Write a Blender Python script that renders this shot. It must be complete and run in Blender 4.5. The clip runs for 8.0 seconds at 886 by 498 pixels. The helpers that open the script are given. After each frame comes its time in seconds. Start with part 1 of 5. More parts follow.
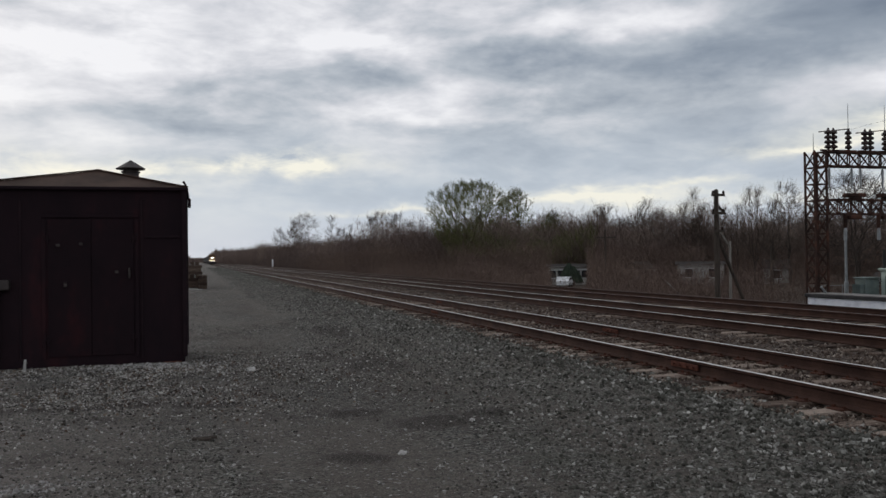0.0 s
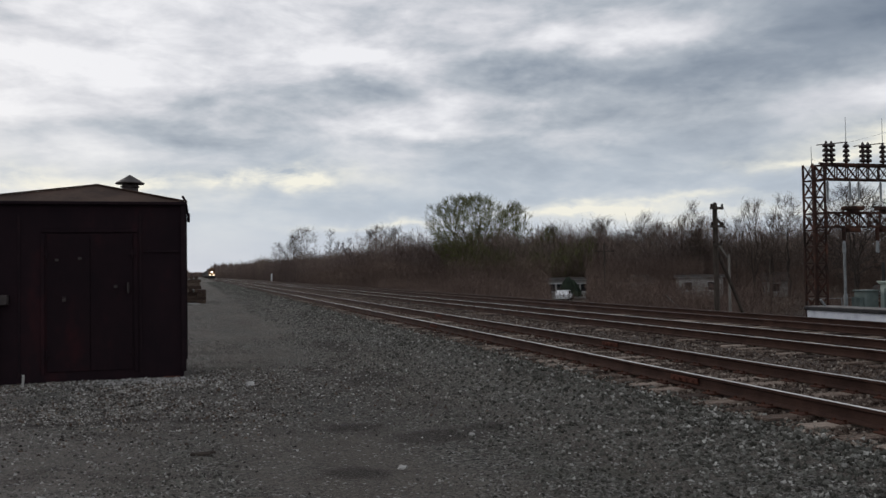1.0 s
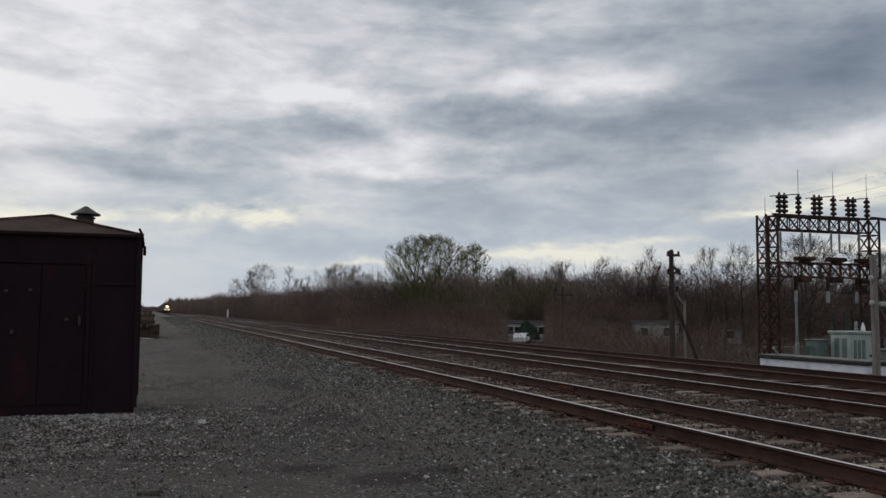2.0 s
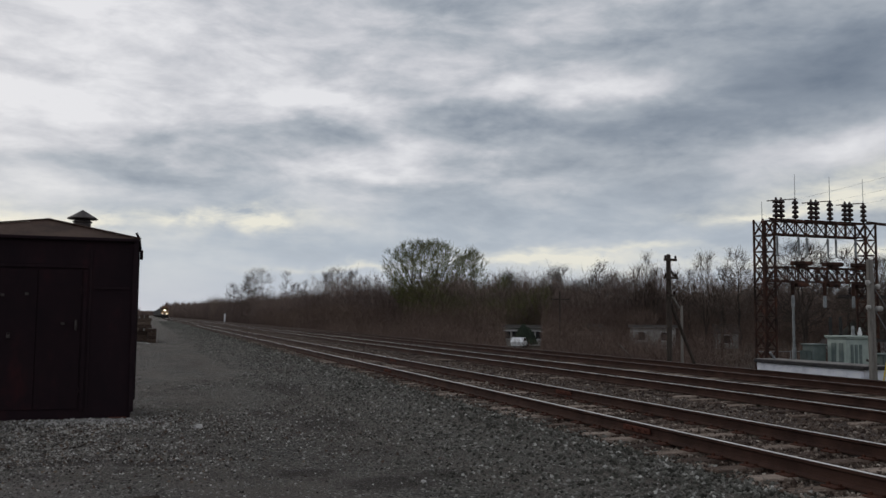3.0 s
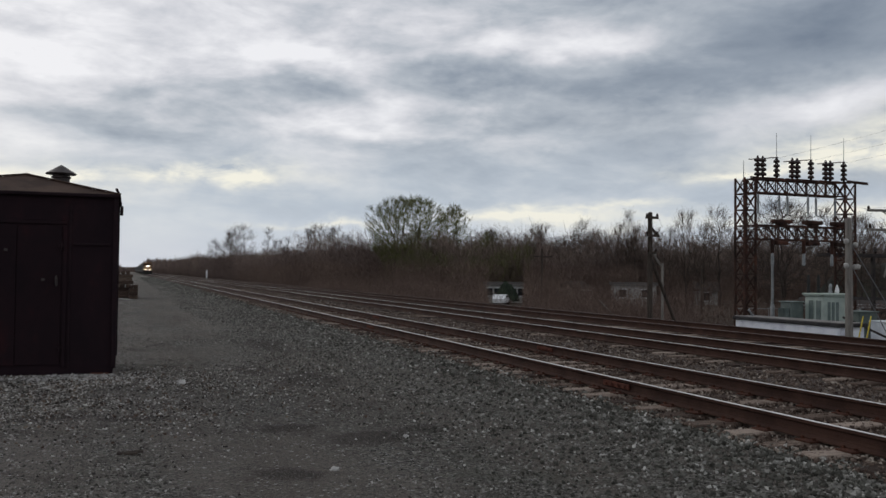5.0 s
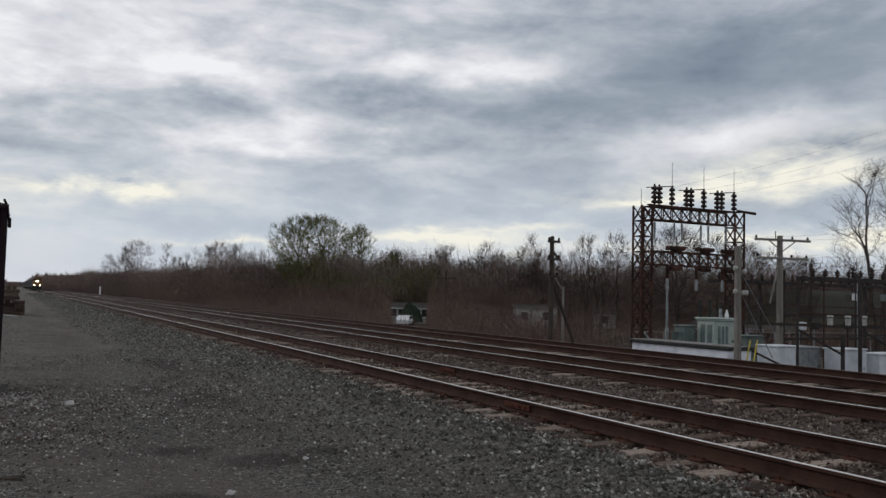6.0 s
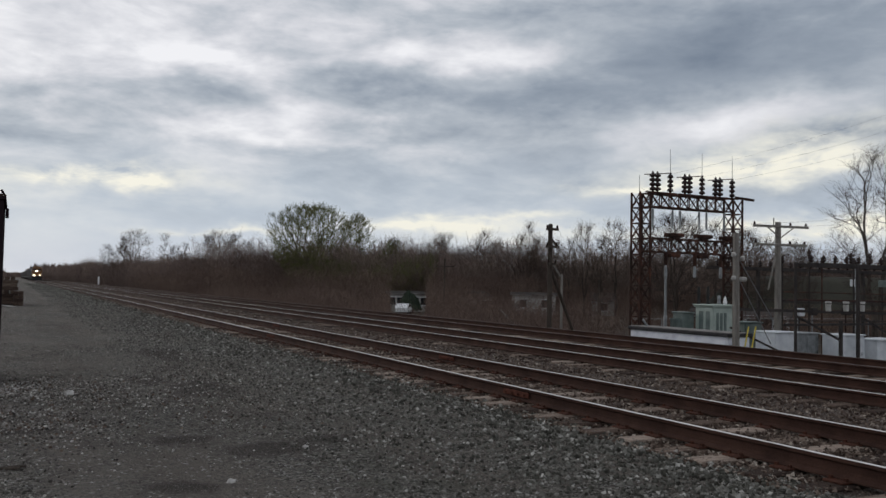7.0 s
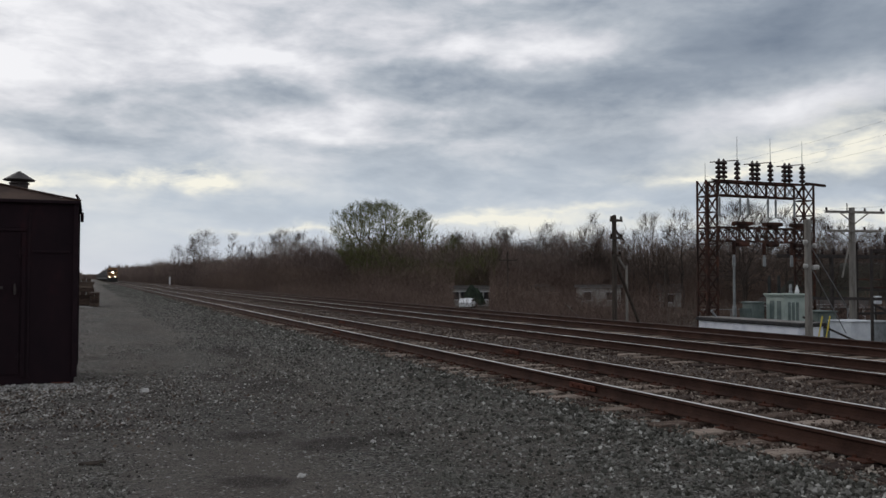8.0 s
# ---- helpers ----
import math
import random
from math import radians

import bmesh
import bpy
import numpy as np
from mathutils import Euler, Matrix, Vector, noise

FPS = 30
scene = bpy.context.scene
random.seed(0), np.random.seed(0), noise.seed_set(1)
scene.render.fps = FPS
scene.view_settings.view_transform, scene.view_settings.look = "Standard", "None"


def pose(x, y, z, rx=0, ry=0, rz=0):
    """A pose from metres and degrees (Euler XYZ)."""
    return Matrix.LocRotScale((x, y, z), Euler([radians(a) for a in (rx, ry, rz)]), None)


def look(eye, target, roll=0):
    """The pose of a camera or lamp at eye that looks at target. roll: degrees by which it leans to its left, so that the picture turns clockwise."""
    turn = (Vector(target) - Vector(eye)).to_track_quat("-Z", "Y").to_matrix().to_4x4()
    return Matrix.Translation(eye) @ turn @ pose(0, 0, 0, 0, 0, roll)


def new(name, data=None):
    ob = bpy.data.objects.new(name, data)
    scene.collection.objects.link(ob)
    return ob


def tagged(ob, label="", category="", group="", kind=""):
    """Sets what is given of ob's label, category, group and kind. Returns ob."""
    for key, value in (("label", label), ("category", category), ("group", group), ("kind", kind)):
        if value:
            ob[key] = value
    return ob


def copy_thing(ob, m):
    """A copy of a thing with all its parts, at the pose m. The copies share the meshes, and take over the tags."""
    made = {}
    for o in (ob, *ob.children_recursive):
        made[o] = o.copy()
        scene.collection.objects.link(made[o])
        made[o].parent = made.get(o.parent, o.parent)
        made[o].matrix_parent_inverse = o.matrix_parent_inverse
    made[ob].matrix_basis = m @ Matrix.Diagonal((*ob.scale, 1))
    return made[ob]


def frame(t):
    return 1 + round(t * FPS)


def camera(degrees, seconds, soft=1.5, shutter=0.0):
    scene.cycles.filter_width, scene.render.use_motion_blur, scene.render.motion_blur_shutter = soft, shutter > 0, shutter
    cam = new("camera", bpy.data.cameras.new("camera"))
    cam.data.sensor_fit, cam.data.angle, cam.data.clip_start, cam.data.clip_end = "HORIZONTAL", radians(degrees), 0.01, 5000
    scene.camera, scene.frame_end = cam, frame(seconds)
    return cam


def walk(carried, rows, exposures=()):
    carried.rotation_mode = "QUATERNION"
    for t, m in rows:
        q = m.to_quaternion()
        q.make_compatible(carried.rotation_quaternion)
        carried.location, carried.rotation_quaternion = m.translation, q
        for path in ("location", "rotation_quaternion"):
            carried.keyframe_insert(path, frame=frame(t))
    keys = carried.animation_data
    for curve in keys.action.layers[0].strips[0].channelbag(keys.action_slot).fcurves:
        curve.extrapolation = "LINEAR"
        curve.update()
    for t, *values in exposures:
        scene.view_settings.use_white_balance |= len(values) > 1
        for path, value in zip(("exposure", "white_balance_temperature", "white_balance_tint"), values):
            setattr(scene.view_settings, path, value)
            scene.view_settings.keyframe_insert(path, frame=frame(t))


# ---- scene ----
# ---- camera ----
EYE = 1.59
LENS = 54.40
# seconds, yaw, pitch, roll: the camera is held in the hand at one place
YAWS = [(0.0, -15.888, 0.629, 0.745),
        (0.5, -15.864, 0.506, 0.853),
        (1.0, -15.945, 1.546, 0.886),
        (1.2, -16.338, 2.214, 0.763),
        (1.5, -17.217, 2.998, 0.154),
        (1.7, -17.953, 3.578, -0.208),
        (2.0, -18.690, 4.220, -0.428),
        (2.2, -18.792, 4.423, -0.386),
        (3.3, -19.007, 4.537, -0.581),
        (3.5, -19.509, 4.275, -0.533),
        (4.0, -19.652, 4.066, -0.330),
        (4.2, -19.112, 4.157, -0.243),
        (5.3, -21.521, 0.857, -0.651),
        (5.5, -23.585, 1.048, -0.969),
        (5.7, -25.094, 1.918, -1.238),
        (6.0, -26.386, 3.150, -1.416),
        (6.2, -27.015, 3.776, -1.267),
        (6.5, -27.487, 3.736, -1.433),
        (7.0, -26.476, 2.366, -1.106),
        (7.2, -25.425, 2.216, -0.614),
        (7.5, -23.984, 2.473, -0.394),
        (7.7, -23.235, 2.438, -0.351),
        (8.0, -22.281, 1.958, -0.043)]
cam = camera(LENS, 8.0, soft=1.5)
walk(cam, [(t, pose(0, 0, EYE, 90 + p, r, y)) for t, y, p, r in YAWS],
     exposures=[(0.0, 0.0), (1.0, -0.03), (1.5, -0.2), (2.0, -0.14), (3.3, -0.2), (4.2, -0.2), (5.3, 0.0), (8.0, 0.0)])

# ---- world and light ----
world = bpy.data.worlds.new("overcast")
scene.world = world
world.use_nodes = True
wn, wl = world.node_tree.nodes, world.node_tree.links
wn.clear()


def wnode(kind, **sets):
    n = wn.new(kind)
    for k, v in sets.items():
        if k == "op":
            n.operation = v
        elif k == "data":
            n.data_type = v
        elif k == "blend":
            n.blend_type = v
    return n


def wmath(op, a, b=None, c=None):
    n = wnode("ShaderNodeMath", op=op)
    for i, v in enumerate((a, b, c)):
        if v is None:
            continue
        if isinstance(v, (int, float)):
            n.inputs[i].default_value = v
        else:
            wl.new(v, n.inputs[i])
    return n.outputs[0]


def wmix(f, a, b):
    n = wnode("ShaderNodeMix", data="RGBA")
    for sock, v in ((n.inputs[0], f), (n.inputs[6], a), (n.inputs[7], b)):
        if isinstance(v, (int, float)):
            sock.default_value = v
        elif isinstance(v, tuple):
            sock.default_value = (*v, 1)
        else:
            wl.new(v, sock)
    return n.outputs[2]


def build_sky():
    tc = wnode("ShaderNodeTexCoord")
    sep = wnode("ShaderNodeSeparateXYZ")
    wl.new(tc.outputs["Generated"], sep.inputs[0])
    dx, dy, dz = sep.outputs
    up = wmath("MAXIMUM", dz, 0.0)
    def clouds(scale, flat, detail, rough, offs, warp=0.0):
        """Noise over the sky's dome, drawn out level: flat is how many times longer than high."""
        mp = wnode("ShaderNodeMapping")
        mp.inputs["Scale"].default_value = (1, 1, flat)
        mp.inputs["Location"].default_value = offs
        wl.new(tc.outputs["Generated"], mp.inputs["Vector"])
        nz = wnode("ShaderNodeTexNoise")
        nz.inputs["Scale"].default_value = scale
        nz.inputs["Detail"].default_value = detail
        nz.inputs["Roughness"].default_value = rough
        nz.inputs["Distortion"].default_value = warp
        wl.new(mp.outputs[0], nz.inputs["Vector"])
        return wmath("SUBTRACT", nz.outputs["Fac"], 0.5)

    big = clouds(2.6, 2.2, 3, 0.5, CLOUD_A, 0.2)
    mid = clouds(7.0, 3.0, 5, 0.55, CLOUD_B, 0.25)
    fine = clouds(17.0, 2.6, 6, 0.6, (3, 1, 0), 0.35)
    wob_a = clouds(6.0, 1.5, 3, 0.55, (7.3, 2.2, 0))
    wob_e = clouds(9.0, 2.0, 4, 0.6, (1.3, 9.2, 0))
    # bearings in degrees from the line of the track, their edges frayed
    az = wmath("ADD", wmath("MULTIPLY", wmath("ARCTAN2", dx, dy), 57.3), wmath("MULTIPLY", wob_a, 9.0))
    el = wmath("ADD", wmath("MULTIPLY", wmath("ARCSINE", dz), 57.3), wmath("MULTIPLY", wob_e, 3.6))

    def bank(a0, e0, wa, we, tilt, amount):
        """A long bank of cloud or a break in it: centre, half widths, slope, and how much lighter it is."""
        da = wmath("SUBTRACT", az, a0)
        de = wmath("SUBTRACT", wmath("SUBTRACT", el, e0), wmath("MULTIPLY", da, tilt))
        q = wmath("ADD", wmath("POWER", wmath("ABSOLUTE", wmath("DIVIDE", da, wa)), 2.0), wmath("POWER", wmath("ABSOLUTE", wmath("DIVIDE", de, we)), 2.0))
        return wmath("MULTIPLY", wmath("EXPONENT", wmath("MULTIPLY", q, -1.0)), amount)

    calm = wmath("MINIMUM", wmath("MAXIMUM", wmath("DIVIDE", wmath("SUBTRACT", el, 3.5), 6.5), 0.0), 1.0)
    even = wmath("SUBTRACT", 1.0, bank(46, 13.5, 16, 5.5, 0.0, 0.6))
    mid, fine = wmath("MULTIPLY", mid, even), wmath("MULTIPLY", fine, even)
    s = wmath("ADD", wmath("MULTIPLY", big, 0.5), wmath("MULTIPLY", mid, wmath("ADD", 0.55, wmath("MULTIPLY", calm, 0.85))))
    s = wmath("ADD", s, wmath("MULTIPLY", fine, wmath("ADD", 0.15, wmath("MULTIPLY", calm, 0.33))))
    s = wmath("ADD", s, 0.59)
    for args in BANKS:
        s = wmath("ADD", s, bank(*args))
    ramp = wnode("ShaderNodeValToRGB")
    wl.new(s, ramp.inputs[0])
    els = ramp.color_ramp.elements
    els[0].position, els[0].color = 0.0, (0.185, 0.225, 0.29, 1)
    els[1].position, els[1].color = 1.0, (0.90, 0.90, 0.93, 1)
    for p_, c_ in ((0.28, (0.30, 0.345, 0.41)), (0.52, (0.46, 0.50, 0.555)), (0.76, (0.68, 0.69, 0.735))):
        e = els.new(p_)
        e.color = (*c_, 1)
    ramp2 = wnode("ShaderNodeValToRGB")
    wl.new(s, ramp2.inputs[0])
    els = ramp2.color_ramp.elements
    els[0].position, els[0].color = 0.15, (0.34, 0.40, 0.49, 1)
    els[1].position, els[1].color = 0.95, (0.86, 0.87, 0.86, 1)
    e = els.new(0.5)
    e.color = (0.51, 0.575, 0.66, 1)
    deck = wmix(calm, ramp2.outputs[0], ramp.outputs[0])
    # warm thin breaks low over the horizon
    warm = None
    for args in BREAKS:
        w = bank(*args)
        warm = w if warm is None else wmath("ADD", warm, w)
    warm = wmath("MINIMUM", wmath("MAXIMUM", wmath("ADD", warm, wmath("MULTIPLY", wmath("MULTIPLY", warm, wmath("ADD", mid, fine)), 4.0)), 0.0), 0.95)
    col = wmix(warm, deck, (0.95, 0.92, 0.80))
    haze = wmath("MULTIPLY", wmath("POWER", wmath("SUBTRACT", 1.0, wmath("MINIMUM", wmath("MULTIPLY", up, 12.0), 1.0)), 1.5), 0.75)
    hazed = wmix(haze, col, (0.64, 0.68, 0.77))
    sky = wnode("ShaderNodeTexSky")
    sky.sky_type, sky.sun_disc = "NISHITA", False
    sky.sun_elevation, sky.sun_rotation = radians(22), radians(-25)
    thin = wnode("ShaderNodeMix", data="RGBA", blend="MULTIPLY")
    thin.inputs[0].default_value = 1
    wl.new(sky.outputs[0], thin.inputs[6])
    thin.inputs[7].default_value = (0.08, 0.08, 0.08, 1)
    total = wmix(0.95, thin.outputs[2], hazed)
    bg = wnode("ShaderNodeBackground")
    wl.new(total, bg.inputs["Color"])
    bg.inputs["Strength"].default_value = SKY
    out = wnode("ShaderNodeOutputWorld")
    wl.new(bg.outputs[0], out.inputs[0])


SKY = 1.0
CLOUD_A, CLOUD_B = (1.3, 0.4, 0.0), (0.2, 2.7, 0.0)
# azimuth, elevation, half widths, slope, amount
BANKS = [(2, 14.5, 11, 6.0, 0.0, 0.17), (-25, 14, 20, 10, 0.0, 0.18), (11.5, 11.7, 5.0, 0.9, 0.03, -0.26), (20.5, 13.2, 6.0, 1.0, 0.05, -0.27),
         (10.5, 13.6, 4.0, 0.7, 0.0, 0.26), (28, 14.8, 5.5, 1.0, 0.06, 0.34), (15, 9.5, 4.5, 0.6, 0.0, 0.26), (20, 10.6, 5.0, 0.6, 0.0, 0.12),
         (42, 14.6, 11, 2.6, 0.14, -0.42), (33, 12.4, 6, 1.2, 0.0, -0.18), (58, 14, 14, 4.5, 0.0, -0.2), (31, 17.5, 14, 1.2, 0.0, -0.15),
         (46, 10.6, 8, 1.2, 0.14, 0.40), (28, 9.0, 8, 1.4, 0.0, -0.06), (2, 9.0, 7, 0.7, 0.0, -0.22), (0, 11.3, 6, 0.6, 0.05, -0.12),
         (8, 4.4, 12, 0.8, 0.0, -0.08), (30, 6.6, 14, 1.1, 0.0, -0.08), (48, 6.3, 12, 0.7, 0.0, -0.14)]
BREAKS = [(7.9, 6.2, 2.6, 0.6, 0.03, 1.3), (2.8, 6.2, 2.4, 0.55, 0.0, 1.0), (-2.5, 5.4, 3, 0.5, 0.0, 0.7), (-8, 5.8, 5, 0.8, 0.0, 0.6),
          (12, 3.2, 5, 0.3, 0.02, 0.6), (25.5, 3.9, 4, 0.45, 0.0, 1.0), (36, 3.4, 9, 0.5, 0.03, 0.6), (29, 4.6, 8, 0.3, 0.0, 0.45),
          (47, 7.6, 8, 0.9, 0.08, 0.95), (39, 6.4, 4, 0.3, 0.05, 0.5), (50, 9.4, 7, 0.9, 0.12, 0.6), (50, 4.2, 9, 0.6, 0.0, 0.6), (60, 4.0, 9, 0.7, 0.0, 0.6)]
build_sky()
sun_data = bpy.data.lights.new("sun", "SUN")
sun_data.energy, sun_data.angle, sun_data.color = 0.5, radians(25), (1.0, 0.95, 0.88)
sun = new("sun", sun_data)
sun.matrix_world = look((-60, 130, 60), (0, 0, 0))


# ---- materials ----
def material(name, stops, scale=3.0, rough=0.85, metal=0.0, bump=0.15, bump_scale=30.0, fine=0.35, stretch=(1, 1, 1), rand=0.0,
             coords="Object", fine_scale=None, island=False):
    """Colour stops over a large noise, a finer grain on top, and relief."""
    m = bpy.data.materials.new(name)
    m.use_nodes = True
    nt = m.node_tree
    nodes, links = nt.nodes, nt.links
    bsdf = nodes["Principled BSDF"]
    tc = nodes.new("ShaderNodeTexCoord")
    mp = nodes.new("ShaderNodeMapping")
    mp.inputs["Scale"].default_value = stretch
    links.new(tc.outputs[coords], mp.inputs["Vector"])
    n1 = nodes.new("ShaderNodeTexNoise")
    n1.inputs["Scale"].default_value, n1.inputs["Detail"].default_value, n1.inputs["Roughness"].default_value = scale, 5, 0.6
    links.new(mp.outputs[0], n1.inputs["Vector"])
    n2 = nodes.new("ShaderNodeTexNoise")
    n2.inputs["Scale"].default_value, n2.inputs["Detail"].default_value = fine_scale or bump_scale, 4
    links.new(mp.outputs[0], n2.inputs["Vector"])
    mix = nodes.new("ShaderNodeMath")
    mix.operation = "MULTIPLY_ADD"
    links.new(n2.outputs["Fac"], mix.inputs[0])
    mix.inputs[1].default_value = fine
    sub = nodes.new("ShaderNodeMath")
    sub.operation = "SUBTRACT"
    links.new(n1.outputs["Fac"], sub.inputs[0])
    sub.inputs[1].default_value = fine * 0.5
    links.new(sub.outputs[0], mix.inputs[2])
    val = mix.outputs[0]
    if rand:
        if island:
            geo = nodes.new("ShaderNodeNewGeometry")
            src = geo.outputs["Random Per Island"]
        else:
            oi = nodes.new("ShaderNodeObjectInfo")
            src = oi.outputs["Random"]
        add = nodes.new("ShaderNodeMath")
        add.operation = "MULTIPLY_ADD"
        links.new(src, add.inputs[0])
        add.inputs[1].default_value = rand
        links.new(val, add.inputs[2])
        sub2 = nodes.new("ShaderNodeMath")
        sub2.operation = "SUBTRACT"
        links.new(add.outputs[0], sub2.inputs[0])
        sub2.inputs[1].default_value = rand * 0.5
        val = sub2.outputs[0]
    ramp = nodes.new("ShaderNodeValToRGB")
    links.new(val, ramp.inputs[0])
    els = ramp.color_ramp.elements
    els[0].position, els[0].color = stops[0][0], (*stops[0][1], 1)
    els[1].position, els[1].color = stops[-1][0], (*stops[-1][1], 1)
    for p_, c_ in stops[1:-1]:
        e = els.new(p_)
        e.color = (*c_, 1)
    links.new(ramp.outputs[0], bsdf.inputs["Base Color"])
    bsdf.inputs["Roughness"].default_value, bsdf.inputs["Metallic"].default_value = rough, metal
    bsdf.inputs["Specular IOR Level"].default_value = 0.12 if rough > 0.79 else 0.3
    if bump:
        b = nodes.new("ShaderNodeBump")
        b.inputs["Strength"].default_value, b.inputs["Distance"].default_value = bump, 0.02
        links.new(n2.outputs["Fac"], b.inputs["Height"])
        links.new(b.outputs[0], bsdf.inputs["Normal"])
    return m


def glow(name, color, strength):
    m = bpy.data.materials.new(name)
    m.use_nodes = True
    b = m.node_tree.nodes["Principled BSDF"]
    b.inputs["Base Color"].default_value = (0.9, 0.88, 0.8, 1)
    b.inputs["Emission Color"].default_value = (*color, 1)
    b.inputs["Emission Strength"].default_value = strength
    return m


def two(a, b):
    return [(0.35, a), (0.65, b)]


M = {}
M["ballast"] = material("ballast_stone", [(0.2, (0.018, 0.018, 0.017)), (0.5, (0.085, 0.088, 0.082)), (0.8, (0.19, 0.19, 0.18))], 14, 0.9, 0, 0.8, 40, 0.6)
M["stone"] = material("crushed_stone", [(0.1, (0.036, 0.034, 0.028)), (0.5, (0.100, 0.096, 0.082)), (0.8, (0.195, 0.186, 0.166)), (1.0, (0.50, 0.48, 0.44))], 5, 0.9, 0, 0.3, 60, 0.3, rand=0.8, island=True)
M["bed_stone"] = material("rust_stained_stone", [(0.1, (0.034, 0.022, 0.017)), (0.5, (0.095, 0.067, 0.053)), (0.78, (0.19, 0.150, 0.122)), (0.97, (0.40, 0.345, 0.29))], 5, 0.9, 0, 0.3, 60, 0.3, rand=0.8, island=True)
M["heap_stone"] = material("dark_coarse_stone", [(0.1, (0.026, 0.023, 0.020)), (0.4, (0.105, 0.094, 0.083)), (0.7, (0.26, 0.24, 0.215)), (1.0, (0.60, 0.57, 0.53))], 5, 0.9, 0, 0.3, 60, 0.3, rand=0.8, island=True)
M["litter"] = material("dead_leaf_litter", [(0.1, (0.040, 0.026, 0.020)), (0.6, (0.105, 0.072, 0.054)), (1.0, (0.22, 0.17, 0.13))], 5, 0.9, 0, 0.3, 60, 0.3, rand=0.8, island=True)
M["pale_stone"] = material("pale_limestone_chips", two((0.20, 0.19, 0.18), (0.40, 0.38, 0.36)), 5, 0.9, 0, 0.3, 60, 0.3, rand=0.5, island=True)
M["rail"] = material("rusty_rail_steel", two((0.034, 0.0175, 0.0135), (0.066, 0.034, 0.025)), 3, 0.85, 0.1, 0.2, 60, 0.4)
M["rail_top"] = material("polished_rail_head", two((0.58, 0.55, 0.52), (0.76, 0.73, 0.70)), 2, 0.38, 0.4, 0.02, 60, 0.2)
M["rail_dull"] = material("dull_rail_head", two((0.10, 0.082, 0.074), (0.18, 0.15, 0.14)), 2, 0.55, 0.3, 0.02, 60, 0.2)
M["tie"] = material("weathered_tie_wood", [(0.2, (0.040, 0.027, 0.022)), (0.55, (0.115, 0.082, 0.064)), (0.9, (0.32, 0.255, 0.21))], 4, 0.9, 0, 0.5, 25, 0.4, (1, 8, 8), rand=0.75)
M["tie_far"] = material("worn_tie_wood", [(0.25, (0.035, 0.025, 0.021)), (0.6, (0.08, 0.06, 0.05)), (0.85, (0.15, 0.125, 0.105))], 4, 0.9, 0, 0.3, 25, 0.4, rand=0.5, island=True)
M["rust"] = material("red_rust", two((0.045, 0.020, 0.014), (0.085, 0.034, 0.022)), 9, 0.9, 0, 0.3, 50)
M["red_rust"] = material("bright_red_rust", two((0.070, 0.027, 0.019), (0.12, 0.044, 0.030)), 9, 0.9, 0, 0.3, 50)
M["shed"] = material("dark_brown_shed_steel", [(0.3, (0.0130, 0.0080, 0.0105)), (0.55, (0.0195, 0.0105, 0.0132)), (0.75, (0.036, 0.0128, 0.0150))], 1.3, 0.9, 0.0, 0.12, 12, 0.25, (1, 1, 0.5))
M["shed_door"] = material("worn_red_brown_door_paint", [(0.3, (0.0125, 0.0078, 0.0100)), (0.55, (0.0180, 0.0096, 0.0120)), (0.75, (0.034, 0.0110, 0.0130))], 1.7, 0.9, 0.0, 0.12, 12, 0.25, (1, 1, 0.6))
M["shed_trim"] = material("brown_trim_steel", two((0.014, 0.0085, 0.0110), (0.024, 0.0130, 0.0155)), 2, 0.85, 0, 0.1, 20)
M["shed_roof"] = material("faded_brown_roof_sheet", two((0.042, 0.025, 0.019), (0.078, 0.048, 0.036)), 1.5, 0.85, 0, 0.1, 15)
M["vent"] = material("dull_vent_sheet", two((0.035, 0.029, 0.027), (0.07, 0.056, 0.052)), 4, 0.55, 0.3, 0.1, 20)
M["pale"] = material("scuffed_pale_metal", two((0.35, 0.33, 0.31), (0.5, 0.48, 0.45)), 5, 0.5, 0.2)
M["timber"] = material("old_creosote_timber", [(0.25, (0.045, 0.03, 0.024)), (0.6, (0.10, 0.07, 0.055)), (0.85, (0.17, 0.13, 0.10))], 3, 0.9, 0, 0.4, 20, 0.4, (1, 6, 6), rand=0.5)
M["pole"] = material("dark_pole_wood", two((0.040, 0.032, 0.027), (0.085, 0.068, 0.056)), 2, 0.9, 0, 0.3, 20, 0.4, (5, 5, 1))
M["pole_grey"] = material("grey_weathered_pole_wood", two((0.15, 0.135, 0.12), (0.26, 0.24, 0.215)), 2, 0.9, 0, 0.3, 20, 0.4, (5, 5, 0.6))
M["lattice"] = material("rusted_lattice_steel", [(0.3, (0.024, 0.016, 0.014)), (0.52, (0.052, 0.028, 0.022)), (0.70, (0.115, 0.050, 0.034))], 1.6, 0.8, 0.1, 0.2, 30)
M["dark_steel"] = material("dark_weathered_steel", two((0.022, 0.018, 0.017), (0.05, 0.04, 0.036)), 2, 0.75, 0.1, 0.1, 20)
M["insul"] = material("brown_glazed_porcelain", two((0.022, 0.015, 0.014), (0.05, 0.03, 0.025)), 4, 0.25, 0, 0.0, 20)
M["galv"] = material("galvanized_steel", two((0.20, 0.21, 0.215), (0.33, 0.34, 0.345)), 4, 0.5, 0.4, 0.1, 20)
M["wire"] = material("aged_wire", two((0.03, 0.03, 0.033), (0.06, 0.06, 0.065)), 4, 0.6, 0.2, 0)
M["wire_pale"] = material("pale_strand_wire", two((0.16, 0.16, 0.165), (0.24, 0.24, 0.25)), 4, 0.5, 0.4, 0)
